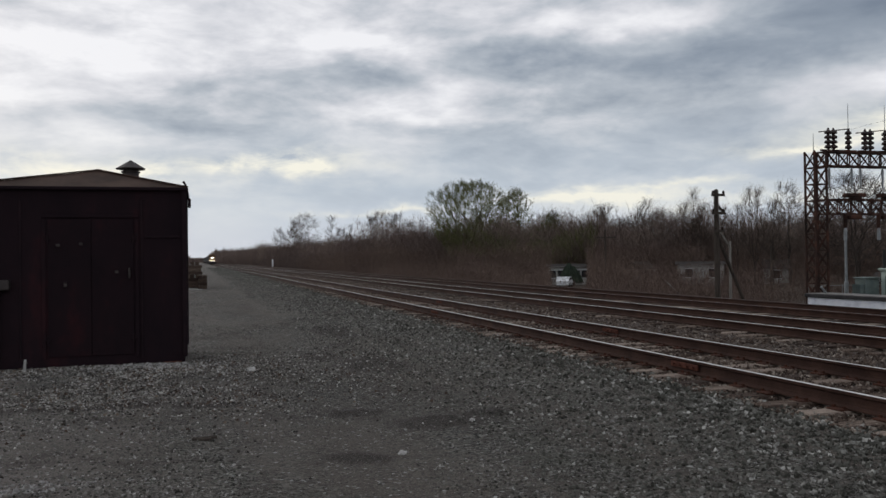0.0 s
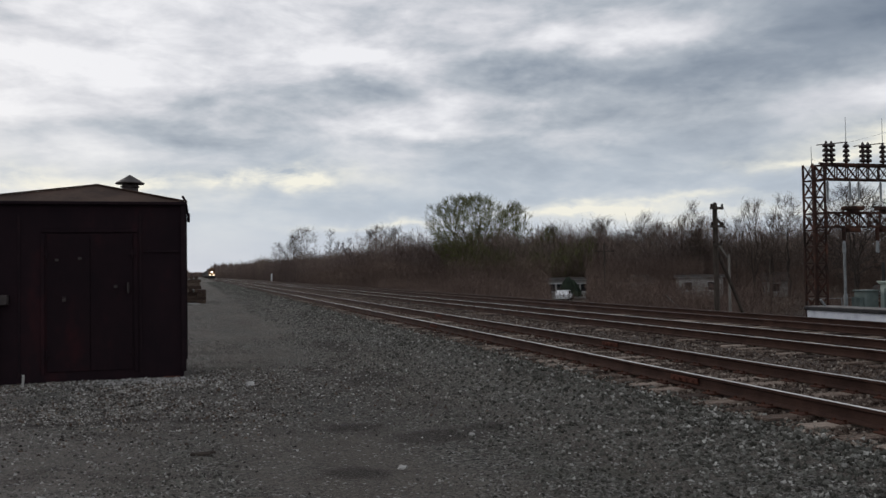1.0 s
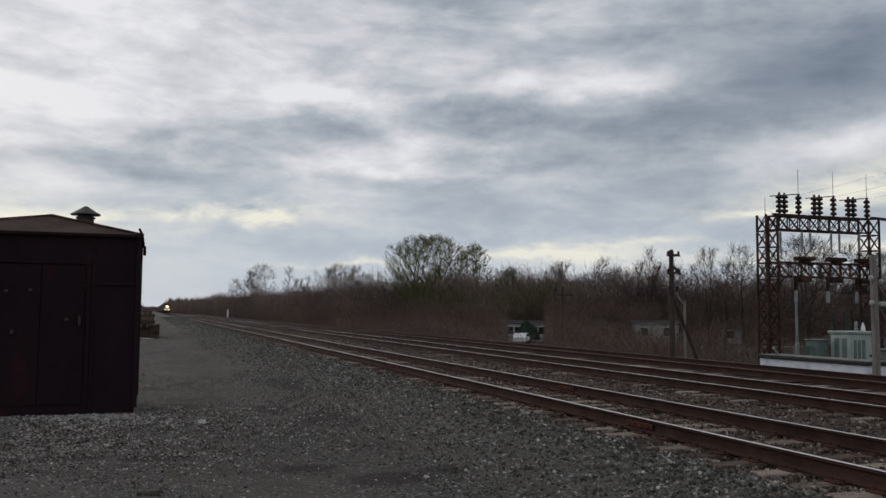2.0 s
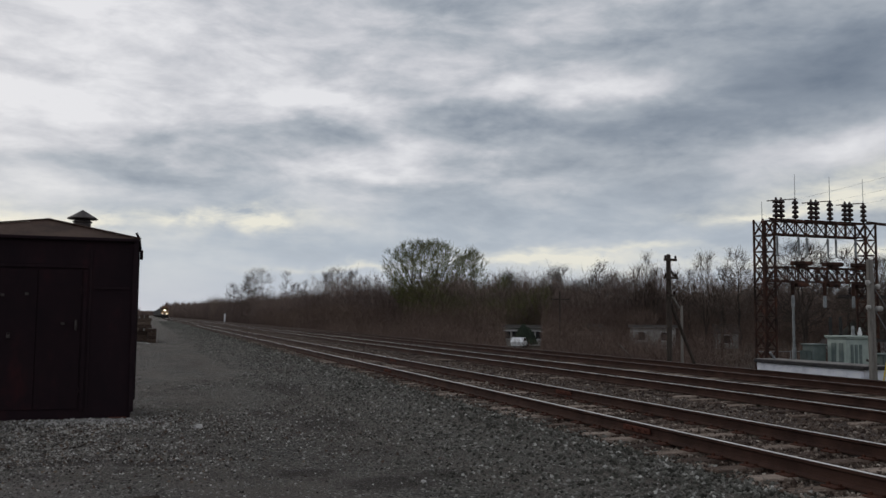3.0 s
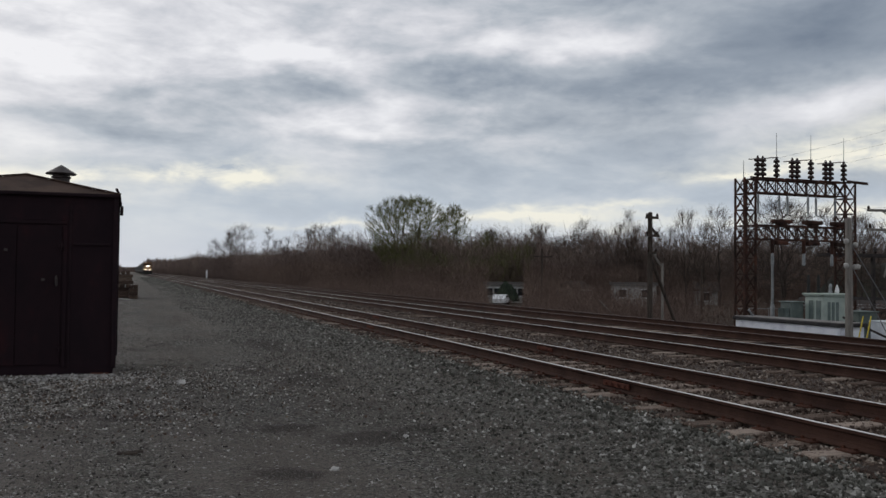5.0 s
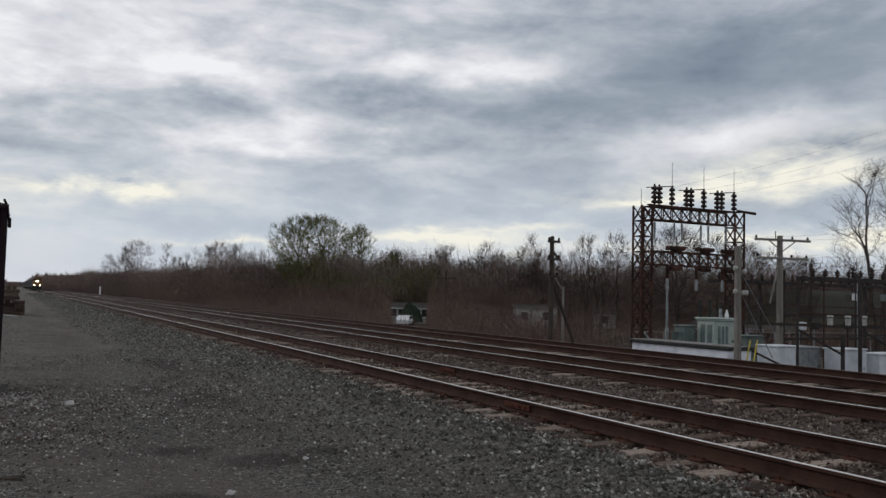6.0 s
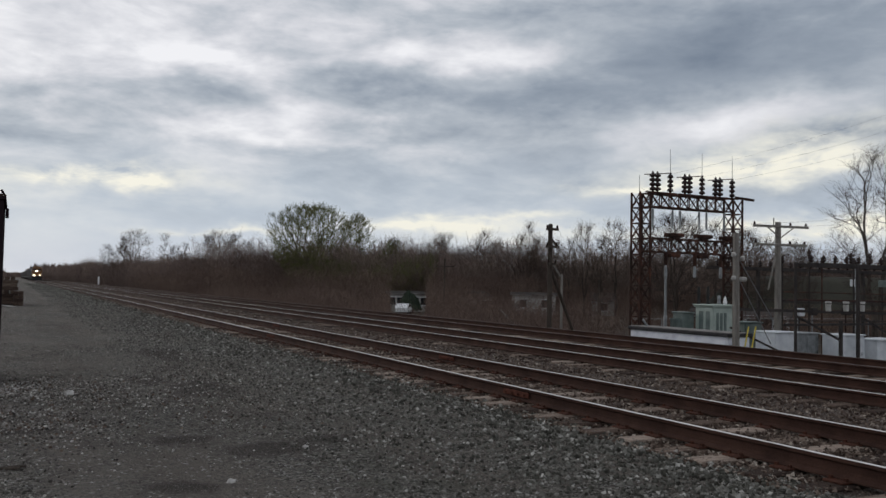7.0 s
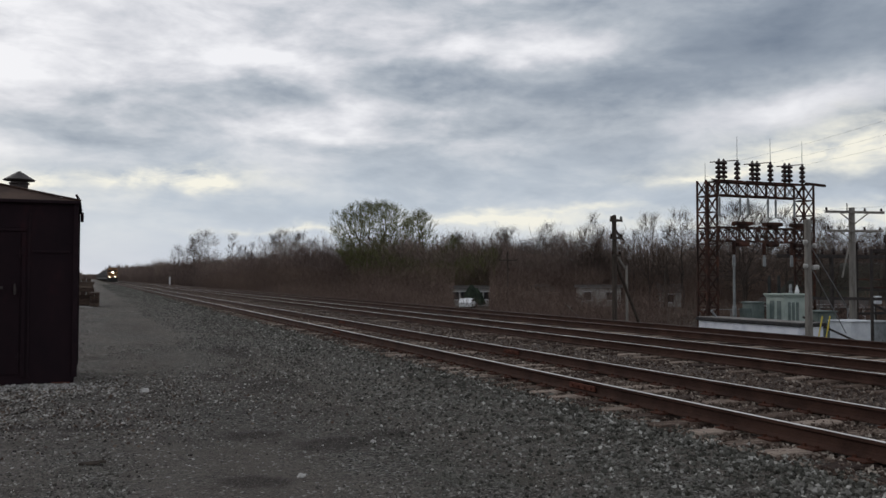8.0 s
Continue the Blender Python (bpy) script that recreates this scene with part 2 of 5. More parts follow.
M["white_wall"] = material("peeling_white_painted_block", [(0.3, (0.56, 0.57, 0.64)), (0.5, (0.76, 0.78, 0.84)), (0.75, (0.84, 0.85, 0.88))], 1.6, 0.85, 0, 0.2, 20, 0.3)
M["hut_roof"] = material("dark_roof_edge", two((0.03, 0.028, 0.03), (0.055, 0.052, 0.052)), 3, 0.8)
M["roof_top"] = material("weathered_flat_roofing", two((0.16, 0.15, 0.14), (0.27, 0.25, 0.24)), 2, 0.9)
M["green_cab"] = material("pale_green_cabinet_paint", two((0.30, 0.35, 0.31), (0.40, 0.45, 0.40)), 2, 0.55, 0, 0.05, 20, 0.2)
M["green_dark"] = material("dull_green_radiator_paint", two((0.10, 0.13, 0.12), (0.17, 0.20, 0.185)), 2, 0.6)
M["grey_cab"] = material("light_grey_cabinet_paint", two((0.56, 0.58, 0.61), (0.72, 0.74, 0.76)), 2, 0.5, 0, 0.05, 20, 0.2)
M["white"] = material("white_paint", two((0.68, 0.68, 0.68), (0.82, 0.82, 0.82)), 3, 0.6)
M["yellow"] = material("yellow_plastic_guard", two((0.55, 0.42, 0.05), (0.72, 0.56, 0.08)), 3, 0.5)
M["blue"] = material("dull_blue_paint", two((0.05, 0.07, 0.15), (0.09, 0.12, 0.22)), 3, 0.5)
M["dark_glass"] = material("dark_window_glass", two((0.015, 0.016, 0.018), (0.03, 0.032, 0.035)), 3, 0.1, 0, 0)
M["bark"] = material("grey_brown_bark", two((0.042, 0.034, 0.029), (0.085, 0.069, 0.058)), 3, 0.95, 0, 0.3, 20, 0.4, rand=0.25)
M["twig"] = material("brown_twigs", two((0.055, 0.042, 0.036), (0.10, 0.078, 0.065)), 0.5, 0.95, 0, 0, rand=0.5)
M["willow"] = material("budding_willow_twigs", two((0.084, 0.088, 0.036), (0.140, 0.142, 0.056)), 0.4, 0.95, 0, 0)
M["brush"] = material("leafless_brush", [(0.25, (0.110, 0.080, 0.072)), (0.5, (0.178, 0.131, 0.113)), (0.8, (0.26, 0.202, 0.160))], 0.05, 0.95, 0, 0, rand=0.3, island=True)
M["bank_brush"] = material("red_brown_brush", [(0.25, (0.080, 0.054, 0.046)), (0.5, (0.132, 0.091, 0.075)), (0.8, (0.21, 0.153, 0.113))], 0.08, 0.95, 0, 0, rand=0.3, island=True)
M["conifer"] = material("dark_conifer_needles", two((0.022, 0.030, 0.022), (0.050, 0.062, 0.042)), 1.0, 0.95, 0, 0)
M["house"] = material("pale_house_siding", two((0.30, 0.29, 0.27), (0.44, 0.43, 0.41)), 0.6, 0.85)
M["bank"] = material("dull_winter_grass", [(0.3, (0.026, 0.026, 0.020)), (0.7, (0.052, 0.049, 0.037))], 0.15, 0.95, 0, 0.3, 6)
M["house_roof"] = material("grey_brown_shingles", two((0.035, 0.030, 0.028), (0.065, 0.058, 0.053)), 1.5, 0.9)
M["loco_dark"] = material("grimy_dark_blue_engine_paint", two((0.03, 0.034, 0.045), (0.06, 0.066, 0.085)), 1, 0.5)
M["loco_yellow"] = material("grimy_yellow_engine_paint", two((0.11, 0.055, 0.022), (0.17, 0.085, 0.032)), 1, 0.5)
M["car_grey"] = material("dusty_grey_wagon_paint", two((0.10, 0.096, 0.094), (0.17, 0.165, 0.16)), 0.5, 0.7)
M["black"] = material("black_running_gear", two((0.015, 0.015, 0.015), (0.035, 0.033, 0.03)), 2, 0.7)
M["lamp"] = glow("lit_headlight", (1.0, 0.84, 0.66), 18)
M["lamp_amber"] = glow("lit_ditch_light", (1.0, 0.80, 0.55), 12)


# darker patches of the yard, near y 10 the heap's shaded rim: x, y and half widths
DARK_PATCHES = [(2.5, 12.7, 0.55, 1.1), (1.9, 14.0, 0.35, 0.8), (1.55, 8.95, 0.42, 0.25), (2.3, 8.1, 0.6, 0.35), (2.9, 8.35, 0.3, 0.25), (0.1, 9.9, 0.45, 0.25),
           (-1.2, 10.2, 1.1, 0.25), (2.85, 19.0, 0.5, 2.2), (1.2, 6.8, 0.3, 0.25), (-2.6, 8.6, 0.8, 0.25)]


def ground_material():
    m = bpy.data.materials.new("yard_gravel")
    m.use_nodes = True
    nodes, links = m.node_tree.nodes, m.node_tree.links
    bsdf = nodes["Principled BSDF"]
    tc = nodes.new("ShaderNodeTexCoord")

    def nz(scale, detail, rough=0.6, stretch=(1, 1, 1)):
        mp = nodes.new("ShaderNodeMapping")
        mp.inputs["Scale"].default_value = stretch
        links.new(tc.outputs["Object"], mp.inputs["Vector"])
        n = nodes.new("ShaderNodeTexNoise")
        n.inputs["Scale"].default_value, n.inputs["Detail"].default_value, n.inputs["Roughness"].default_value = scale, detail, rough
        links.new(mp.outputs[0], n.inputs["Vector"])
        return n.outputs["Fac"]

    def rng(v, a, b):
        n = nodes.new("ShaderNodeMapRange")
        links.new(v, n.inputs["Value"])
        n.inputs["From Min"].default_value, n.inputs["From Max"].default_value = a, b
        return n.outputs["Result"]

    def mix(f, a, b):
        n = nodes.new("ShaderNodeMix")
        n.data_type = "RGBA"
        for s, v in ((n.inputs[0], f), (n.inputs[6], a), (n.inputs[7], b)):
            if isinstance(v, tuple):
                s.default_value = (*v, 1)
            else:
                links.new(v, s)
        return n.outputs[2]

    # packed dirt and fines, worn into wheel tracks along the line
    base = mix(rng(nz(0.35, 5, 0.65, (1.6, 0.35, 1)), 0.38, 0.62), (0.100, 0.082, 0.069), (0.158, 0.137, 0.117))
    ground_xyz = nodes.new("ShaderNodeSeparateXYZ")
    links.new(tc.outputs["Object"], ground_xyz.inputs[0])
    # paler fines on the side of the shed
    side = nodes.new("ShaderNodeMath")
    side.operation = "MULTIPLY_ADD"
    links.new(nz(0.5, 4, 0.6), side.inputs[0])
    side.inputs[1].default_value = 5.0
    links.new(ground_xyz.outputs[0], side.inputs[2])
    base = mix(rng(side.outputs[0], 3.6, 0.6), base, (0.205, 0.178, 0.162))
    base = mix(rng(nz(1.3, 5), 0.52, 0.75), base, (0.048, 0.036, 0.030))
    # loose gravel
    vor = nodes.new("ShaderNodeTexVoronoi")
    vor.inputs["Scale"].default_value = 44
    links.new(tc.outputs["Object"], vor.inputs["Vector"])
    hsv = nodes.new("ShaderNodeSeparateColor")
    links.new(vor.outputs["Color"], hsv.inputs[0])
    grit = mix(rng(hsv.outputs[0], 0.25, 1.0), (0.022, 0.020, 0.017), (0.29, 0.275, 0.245))
    cover = rng(nz(0.55, 4, 0.6, (1.5, 0.4, 1)), 0.42, 0.60)
    fines = base
    base = mix(rng(nz(9, 3), 0.30, 0.55), base, grit)
    base = mix(cover, mix(rng(nz(16, 4), 0.50, 0.70), fines, base), base)
    pale = rng(hsv.outputs[1], 0.965, 0.98)
    base = mix(pale, base, (0.40, 0.39, 0.37))
    # sparse moss and weeds in the stone, grass far off
    base = mix(rng(nz(0.5, 6, 0.7), 0.56, 0.72), base, (0.078, 0.077, 0.058))
    xyz = nodes.new("ShaderNodeSeparateXYZ")
    links.new(tc.outputs["Object"], xyz.inputs[0])
    base = mix(rng(xyz.outputs[0], 4.9, 5.6), base, mix(rng(nz(2.2, 5), 0.35, 0.65), (0.052, 0.034, 0.027), (0.105, 0.074, 0.058)))
    base = mix(rng(xyz.outputs[0], 16.5, 18.0), base, mix(rng(nz(0.3, 5), 0.35, 0.65), (0.045, 0.034, 0.026), (0.095, 0.075, 0.052)))
    # darker brown patches, ragged at the edge; the heap rim's shade is painted in
    patch_q = None
    for hx, hy, rx, ry in DARK_PATCHES:
        q = None
        for k, c, r in ((0, hx, rx), (1, hy, ry)):
            e = nodes.new("ShaderNodeMath")
            e.operation = "SUBTRACT"
            links.new(ground_xyz.outputs[k], e.inputs[0])
            e.inputs[1].default_value = c
            e2 = nodes.new("ShaderNodeMath")
            e2.operation = "DIVIDE"
            links.new(e.outputs[0], e2.inputs[0])
            e2.inputs[1].default_value = r
            e3 = nodes.new("ShaderNodeMath")
            e3.operation = "MULTIPLY"
            links.new(e2.outputs[0], e3.inputs[0])
            links.new(e2.outputs[0], e3.inputs[1])
            if q is None:
                q = e3.outputs[0]
            else:
                e4 = nodes.new("ShaderNodeMath")
                e4.operation = "ADD"
                links.new(q, e4.inputs[0])
                links.new(e3.outputs[0], e4.inputs[1])
                q = e4.outputs[0]
        if patch_q is None:
            patch_q = q
        else:
            m_ = nodes.new("ShaderNodeMath")
            m_.operation = "MINIMUM"
            links.new(patch_q, m_.inputs[0])
            links.new(q, m_.inputs[1])
            patch_q = m_.outputs[0]
    fray = nodes.new("ShaderNodeMath")
    fray.operation = "MULTIPLY_ADD"
    links.new(nz(4.5, 6, 0.75), fray.inputs[0])
    fray.inputs[1].default_value = 2.4
    links.new(patch_q, fray.inputs[2])
    base = mix(rng(fray.outputs[0], 2.3, 1.5), base, (0.056, 0.046, 0.040))
    # fine grain of the fines, light and dark
    base = mix(rng(nz(75, 3, 0.7), 0.54, 0.68), base, (0.30, 0.275, 0.245))
    base = mix(rng(nz(48, 3, 0.7), 0.54, 0.68), base, (0.024, 0.020, 0.018))
    links.new(base, bsdf.inputs["Base Color"])
    bsdf.inputs["Roughness"].default_value = 0.95
    bsdf.inputs["Specular IOR Level"].default_value = 0.2
    b = nodes.new("ShaderNodeBump")
    b.inputs["Strength"].default_value, b.inputs["Distance"].default_value = 1.0, 0.05
    links.new(vor.outputs["Distance"], b.inputs["Height"])
    links.new(b.outputs[0], bsdf.inputs["Normal"])
    return m


M["ground"] = ground_material()


# ---- mesh helpers ----
class Geo:
    """Collects vertices and faces of one part."""

    def __init__(self):
        self.v, self.f, self.m = [], [], []

    def add(self, verts, faces, mi=0):
        o = len(self.v)
        self.v += [tuple(p) for p in verts]
        self.f += [tuple(i + o for i in q) for q in faces]
        self.m += [mi] * len(faces)
        return self

    def box(self, cx, cy, cz, sx, sy, sz, rz=0.0, bevel=0.0, mi=0):
        """A box about its centre, its edges chamfered along the longest side when bevel is given."""
        hx, hy, hz = sx / 2, sy / 2, sz / 2
        if bevel:
            b = min(bevel, hx * 0.9, hy * 0.9, hz * 0.9)
            pts = []
            for z, k in ((-hz, b), (-hz + b, 0), (hz - b, 0), (hz, b)):
                for x, y in ((hx - k, hy - b - k), (hx - b - k, hy - k), (-hx + b + k, hy - k), (-hx + k, hy - b - k),
                             (-hx + k, -hy + b + k), (-hx + b + k, -hy + k), (hx - b - k, -hy + k), (hx - k, -hy + b + k)):
                    pts.append((x, y, z))
            faces = [tuple(range(7, -1, -1)), tuple(range(24, 32))]
            for l in range(3):
                for i in range(8):
                    j = (i + 1) % 8
                    faces.append((l * 8 + i, l * 8 + j, l * 8 + 8 + j, l * 8 + 8 + i))
        else:
            pts = [(x, y, z) for z in (-hz, hz) for x, y in ((-hx, -hy), (hx, -hy), (hx, hy), (-hx, hy))]
            faces = [(3, 2, 1, 0), (4, 5, 6, 7), (0, 1, 5, 4), (1, 2, 6, 5), (2, 3, 7, 6), (3, 0, 4, 7)]
        c, s = math.cos(radians(rz)), math.sin(radians(rz))
        return self.add([(cx + x * c - y * s, cy + x * s + y * c, cz + z) for x, y, z in pts], faces, mi)

    def tube(self, p, q, r, r2=None, n=6, caps=True, mi=0):
        p, q = Vector(p), Vector(q)
        r2 = r if r2 is None else r2
        d = (q - p)
        if d.length < 1e-6:
            return self
        d.normalize()
        a = d.orthogonal().normalized()
        b = d.cross(a)
        ring = [a * math.cos(2 * math.pi * i / n) + b * math.sin(2 * math.pi * i / n) for i in range(n)]
        vs = [p + e * r for e in ring] + [q + e * r2 for e in ring]
        fs = [(i, (i + 1) % n, n + (i + 1) % n, n + i) for i in range(n)]
        if caps:
            fs += [tuple(range(n - 1, -1, -1)), tuple(range(n, 2 * n))]
        return self.add(vs, fs, mi)

    def beam(self, p, q, w, h=None):
        """A square bar from p to q."""
        p, q = Vector(p), Vector(q)
        h = h or w
        d = (q - p).normalized()
        a = d.cross(Vector((0, 0, 1)))
        a = a.normalized() if a.length > 1e-3 else Vector((1, 0, 0))
        b = a.cross(d).normalized()
        ring = [a * w / 2 + b * h / 2, -a * w / 2 + b * h / 2, -a * w / 2 - b * h / 2, a * w / 2 - b * h / 2]
        return self.add([p + e for e in ring] + [q + e for e in ring],
                        [(0, 1, 5, 4), (1, 2, 6, 5), (2, 3, 7, 6), (3, 0, 4, 7), (3, 2, 1, 0), (4, 5, 6, 7)])

    def lathe(self, x, y, prof, n=12, mi=0):
        """A turned form about the upright at x, y; prof: (radius, z)."""
        vs, fs = [], []
        for r, z in prof:
            vs += [(x + r * math.cos(2 * math.pi * i / n), y + r * math.sin(2 * math.pi * i / n), z) for i in range(n)]
        for l in range(len(prof) - 1):
            for i in range(n):
                j = (i + 1) % n
                fs.append((l * n + i, l * n + j, l * n + n + j, l * n + n + i))
        fs += [tuple(range(n - 1, -1, -1)), tuple(range((len(prof) - 1) * n, len(prof) * n))]
        return self.add(vs, fs, mi)

    def prism(self, outline, axis, a, b, mi=0):
        """An outline swept from a to b along axis 'x', 'y' or 'z'; the outline holds the two other coordinates."""
        def put(u, v, w):
            return {"x": (w, u, v), "y": (u, w, v), "z": (u, v, w)}[axis]
        n = len(outline)
        return self.add([put(u, v, a) for u, v in outline] + [put(u, v, b) for u, v in outline],
                        [(i, (i + 1) % n, n + (i + 1) % n, n + i) for i in range(n)] + [tuple(range(n - 1, -1, -1)), tuple(range(n, 2 * n))], mi)

    def mesh(self, name):
        me = bpy.data.meshes.new(name)
        me.from_pydata(self.v, [], self.f)
        return me


def mats(me, mat):
    for m in (mat if isinstance(mat, (list, tuple)) else [mat]):
        me.materials.append(M[m])


def fixed(me):
    bm = bmesh.new()
    bm.from_mesh(me)
    bmesh.ops.recalc_face_normals(bm, faces=bm.faces)
    bm.to_mesh(me)
    bm.free()


def part(name, geo, mat, parent=None, label="", smooth=False, clean=True):
    me = geo.mesh(name)
    mats(me, mat)
    if any(geo.m):
        me.polygons.foreach_set("material_index", geo.m)
    if clean and len(geo.f) < 20000:
        fixed(me)
    if smooth:
        me.polygons.foreach_set("use_smooth", [True] * len(me.polygons))
    ob = new(name, me)
    if parent:
        ob.parent = parent
    if label:
        tagged(ob, label)
    return ob


def thing(name, label, category, at=(0, 0, 0), rz=0.0, group="", kind=""):
    ob = new(name)
    ob.matrix_world = pose(*at, 0, 0, rz)
    return tagged(ob, label, category, group, kind)


# ---- ground ----
RAIL_Z, TIE_TOP, BED = 0.30, 0.125, 0.085
TRACKS = (6.645, 10.83, 14.42)  # centre lines
LOW = -2.5  # the land beyond the line


def smooth_step(a, b, v):
    k = min(1.0, max(0.0, (v - a) / (b - a)))
    return k * k * (3 - 2 * k)


def ground_z(x, y):
    z = BED * smooth_step(3.9, 5.1, x)
    z += (LOW - BED) * smooth_step(16.2, 21.0, x)
    z += 0.05 * noise.noise((x * 0.25, y * 0.25, 0)) * (1 - smooth_step(3.0, 4.5, x))
    z += 0.09 * math.exp(-(((x + 1.6) / 2.6) ** 2 + ((y - 12.7) / 1.2) ** 2))
    z += 0.035 * noise.noise((x * 0.9, y * 0.9, 5)) * (1 - smooth_step(3.0, 5.2, x))
    return z


def build_ground():
    def steps(parts):
        out = []
        for a, b, d in parts:
            out += list(np.arange(a, b, d))
        return out + [parts[-1][1]]
    xs = steps([(-2500, -300, 550), (-300, -40, 65), (-40, -8, 4), (-8, 7, 0.3), (7, 16, 1.5), (16, 22, 0.5), (22, 60, 6), (60, 300, 40), (300, 2500, 550)])
    ys = steps([(-2500, -300, 550), (-300, -20, 40), (-20, 2, 2), (2, 24, 0.3), (24, 60, 1.5), (60, 200, 10), (200, 800, 60), (800, 4000, 400)])
    g = Geo()
    g.v = [(x, y, ground_z(x, y)) for y in ys for x in xs]
    w = len(xs)
    g.f = [(j * w + i, j * w + i + 1, j * w + w + i + 1, j * w + w + i) for j in range(len(ys) - 1) for i in range(w - 1)]
    g.m = [0] * len(g.f)
    ob = part("ground", g, "ground", clean=False, smooth=True)
    tagged(ob, "grey gravel yard with packed dirt wheel tracks", "ground", kind="structure")


build_ground()


def stones(name, count, sample, size, label, mat="stone", seed=1, bed=None):
    """Crushed stones strewn by sample(rng) -> x, y, relative size: one mesh of small angular lumps."""
    rng = np.random.default_rng(seed)
    base = np.array([(1, 0, 0), (-0.8, 0.2, 0), (0.1, 0.9, 0.1), (-0.1, -1, -0.1), (0.2, 0.1, 0.75), (0, 0, -0.7)])
    tris = np.array([(0, 2, 4), (2, 1, 4), (1, 3, 4), (3, 0, 4), (2, 0, 5), (1, 2, 5), (3, 1, 5), (0, 3, 5)])
    v, f = [], []
    for k in range(count):
        x, y, rel = sample(rng)
        s = size * rel * (0.45 + 1.0 * rng.random() ** 2) * (1 + 0.012 * y)
        p = base * (0.7 + 0.6 * rng.random((6, 3)))
        a, b = rng.random(2) * 6.28
        ca, sa, cb, sb = math.cos(a), math.sin(a), math.cos(b * 0.3), math.sin(b * 0.3)
        p = np.stack([p[:, 0] * ca - p[:, 1] * sa, p[:, 0] * sa + p[:, 1] * ca, p[:, 2]], 1)
        p = np.stack([p[:, 0], p[:, 1] * cb - p[:, 2] * sb, p[:, 1] * sb + p[:, 2] * cb], 1) * s * 0.5
        z = (bed if bed is not None else ground_z(x, y)) + s * 0.10
        v += (p + (x, y, z)).tolist()
        f += (tris + 6 * k).tolist()
    me = bpy.data.meshes.new(name)
    me.from_pydata(v, [], f)
    mats(me, mat)
    return tagged(new(name, me), label, "ballast", kind="stuff")


def strip(x0, x1, y0, y1):
    return lambda rng: (x0 + (x1 - x0) * rng.random(), y0 * (y1 / y0) ** rng.random(), 1.0)


def shoulder(rng):
    y = 3.0 * 75.0 ** (rng.random() ** 1.25)
    reach = 3.3 + 0.9 * noise.noise((y * 0.22, 3.0, 0.0))
    u = rng.random() ** 1.5
    return 5.5 - reach * u, y, 1.0 - 0.5 * u


def yard(rng):
    while True:
        x, y = -8.0 + 12.0 * rng.random(), 3.0 * 16.0 ** rng.random()
        # little loose stone in the worn wheel tracks
        worn = 0.45 * smooth_step(-0.2, 0.5, x) * (1 - smooth_step(1.8, 2.6, x)) * smooth_step(8.5, 11.0, y)
        worn += 0.7 * any(((x - hx) / rx) ** 2 + ((y - hy) / ry) ** 2 < 1.2 for hx, hy, rx, ry in DARK_PATCHES)
        if 0.25 - worn + 1.3 * noise.noise((x * 0.7, y * 0.22, 9.0)) + 0.3 * noise.noise((x * 2.5, y * 2.0, 1.0)) > rng.random():
            return x, y, 1.0


def heap(rng):
    while True:
        x, y = rng.normal(-1.9, 2.1), rng.normal(11.9, 1.5)
        if y < 13.9 and y > 6 and 0.55 + 0.9 * noise.noise((x * 0.8, y * 0.8, 3.0)) > rng.random():
            return x, y, 1.0
        if x > -0.1 and 13.9 <= y < 17:
            return x, y, 1.0


stones("ballast_shoulder", 40000, shoulder, 0.054, "angular grey crushed stone along the track shoulder", seed=2)
stones("ballast_bed", 6000, strip(5.4, 8.0, 4.5, 60), 0.045, "rust-stained crushed stone between the rails and ties", "bed_stone", seed=3, bed=BED - 0.005)
stones("ballast_between", 9000, strip(8.0, 9.7, 5.5, 90), 0.05, "rust-stained crushed stone between two tracks", "bed_stone", seed=4, bed=BED)
stones("ballast_between", 3500, strip(9.7, 13.4, 7.0, 60), 0.048, "rust-stained crushed stone under the far tracks", "bed_stone", seed=5, bed=BED - 0.005)
stones("ballast_crib", 15000, strip(5.98, 7.32, 5.0, 70), 0.044, "rust-stained stone and dirt lying over the ties", "bed_stone", seed=12, bed=TIE_TOP - 0.022)
stones("ballast_crib", 10000, strip(9.6, 12.1, 7.0, 80), 0.046, "rust-stained stone and dirt lying over the ties", "bed_stone", seed=13, bed=TIE_TOP - 0.022)
stones("ballast_edge", 7000, strip(5.25, 5.85, 4.5, 70), 0.045, "crushed stone lying over the tie ends", "bed_stone", seed=14, bed=TIE_TOP - 0.03)
stones("loose_gravel", 42000, yard, 0.020, "loose grey gravel on the yard", seed=6)
stones("gravel_heap", 26000, heap, 0.026, "coarse dark grey gravel round the foot of the shed", "heap_stone", seed=7)
stones("leaf_litter", 3000, heap, 0.030, "dead brown leaves among the gravel by the shed", "litter", seed=17)
stones("pale_chips", 600, lambda rng: (rng.normal(-0.7, 0.5), 13.75 - abs(rng.normal(0, 0.5)), 1.0), 0.036, "pale limestone chips at the foot of the shed", "pale_stone", seed=8)
stones("pale_chips", 2600, yard, 0.019, "pale chips scattered in the gravel", "pale_stone", seed=18)
stones("dirt_clods", 7000, yard, 0.026, "dark clods and stones on the packed yard", "heap_stone", seed=19)
stones("pale_chips", 700, lambda rng: (rng.normal(-1.55, 0.45), rng.normal(6.55, 0.10), 1.0), 0.022, "thin pale streak of chips on the yard", "pale_stone", seed=9)

# ---- tracks ----
RAIL_PROFILE = [(-0.070, 0), (0.070, 0), (0.070, 0.012), (0.014, 0.035), (0.009, 0.06), (0.009, 0.115), (0.036, 0.132), (0.036, 0.158)]
RAIL_PROFILE += [(-u, v) for u, v in reversed(RAIL_PROFILE[2:])]
Y0, Y1 = -300.0, 1400.0


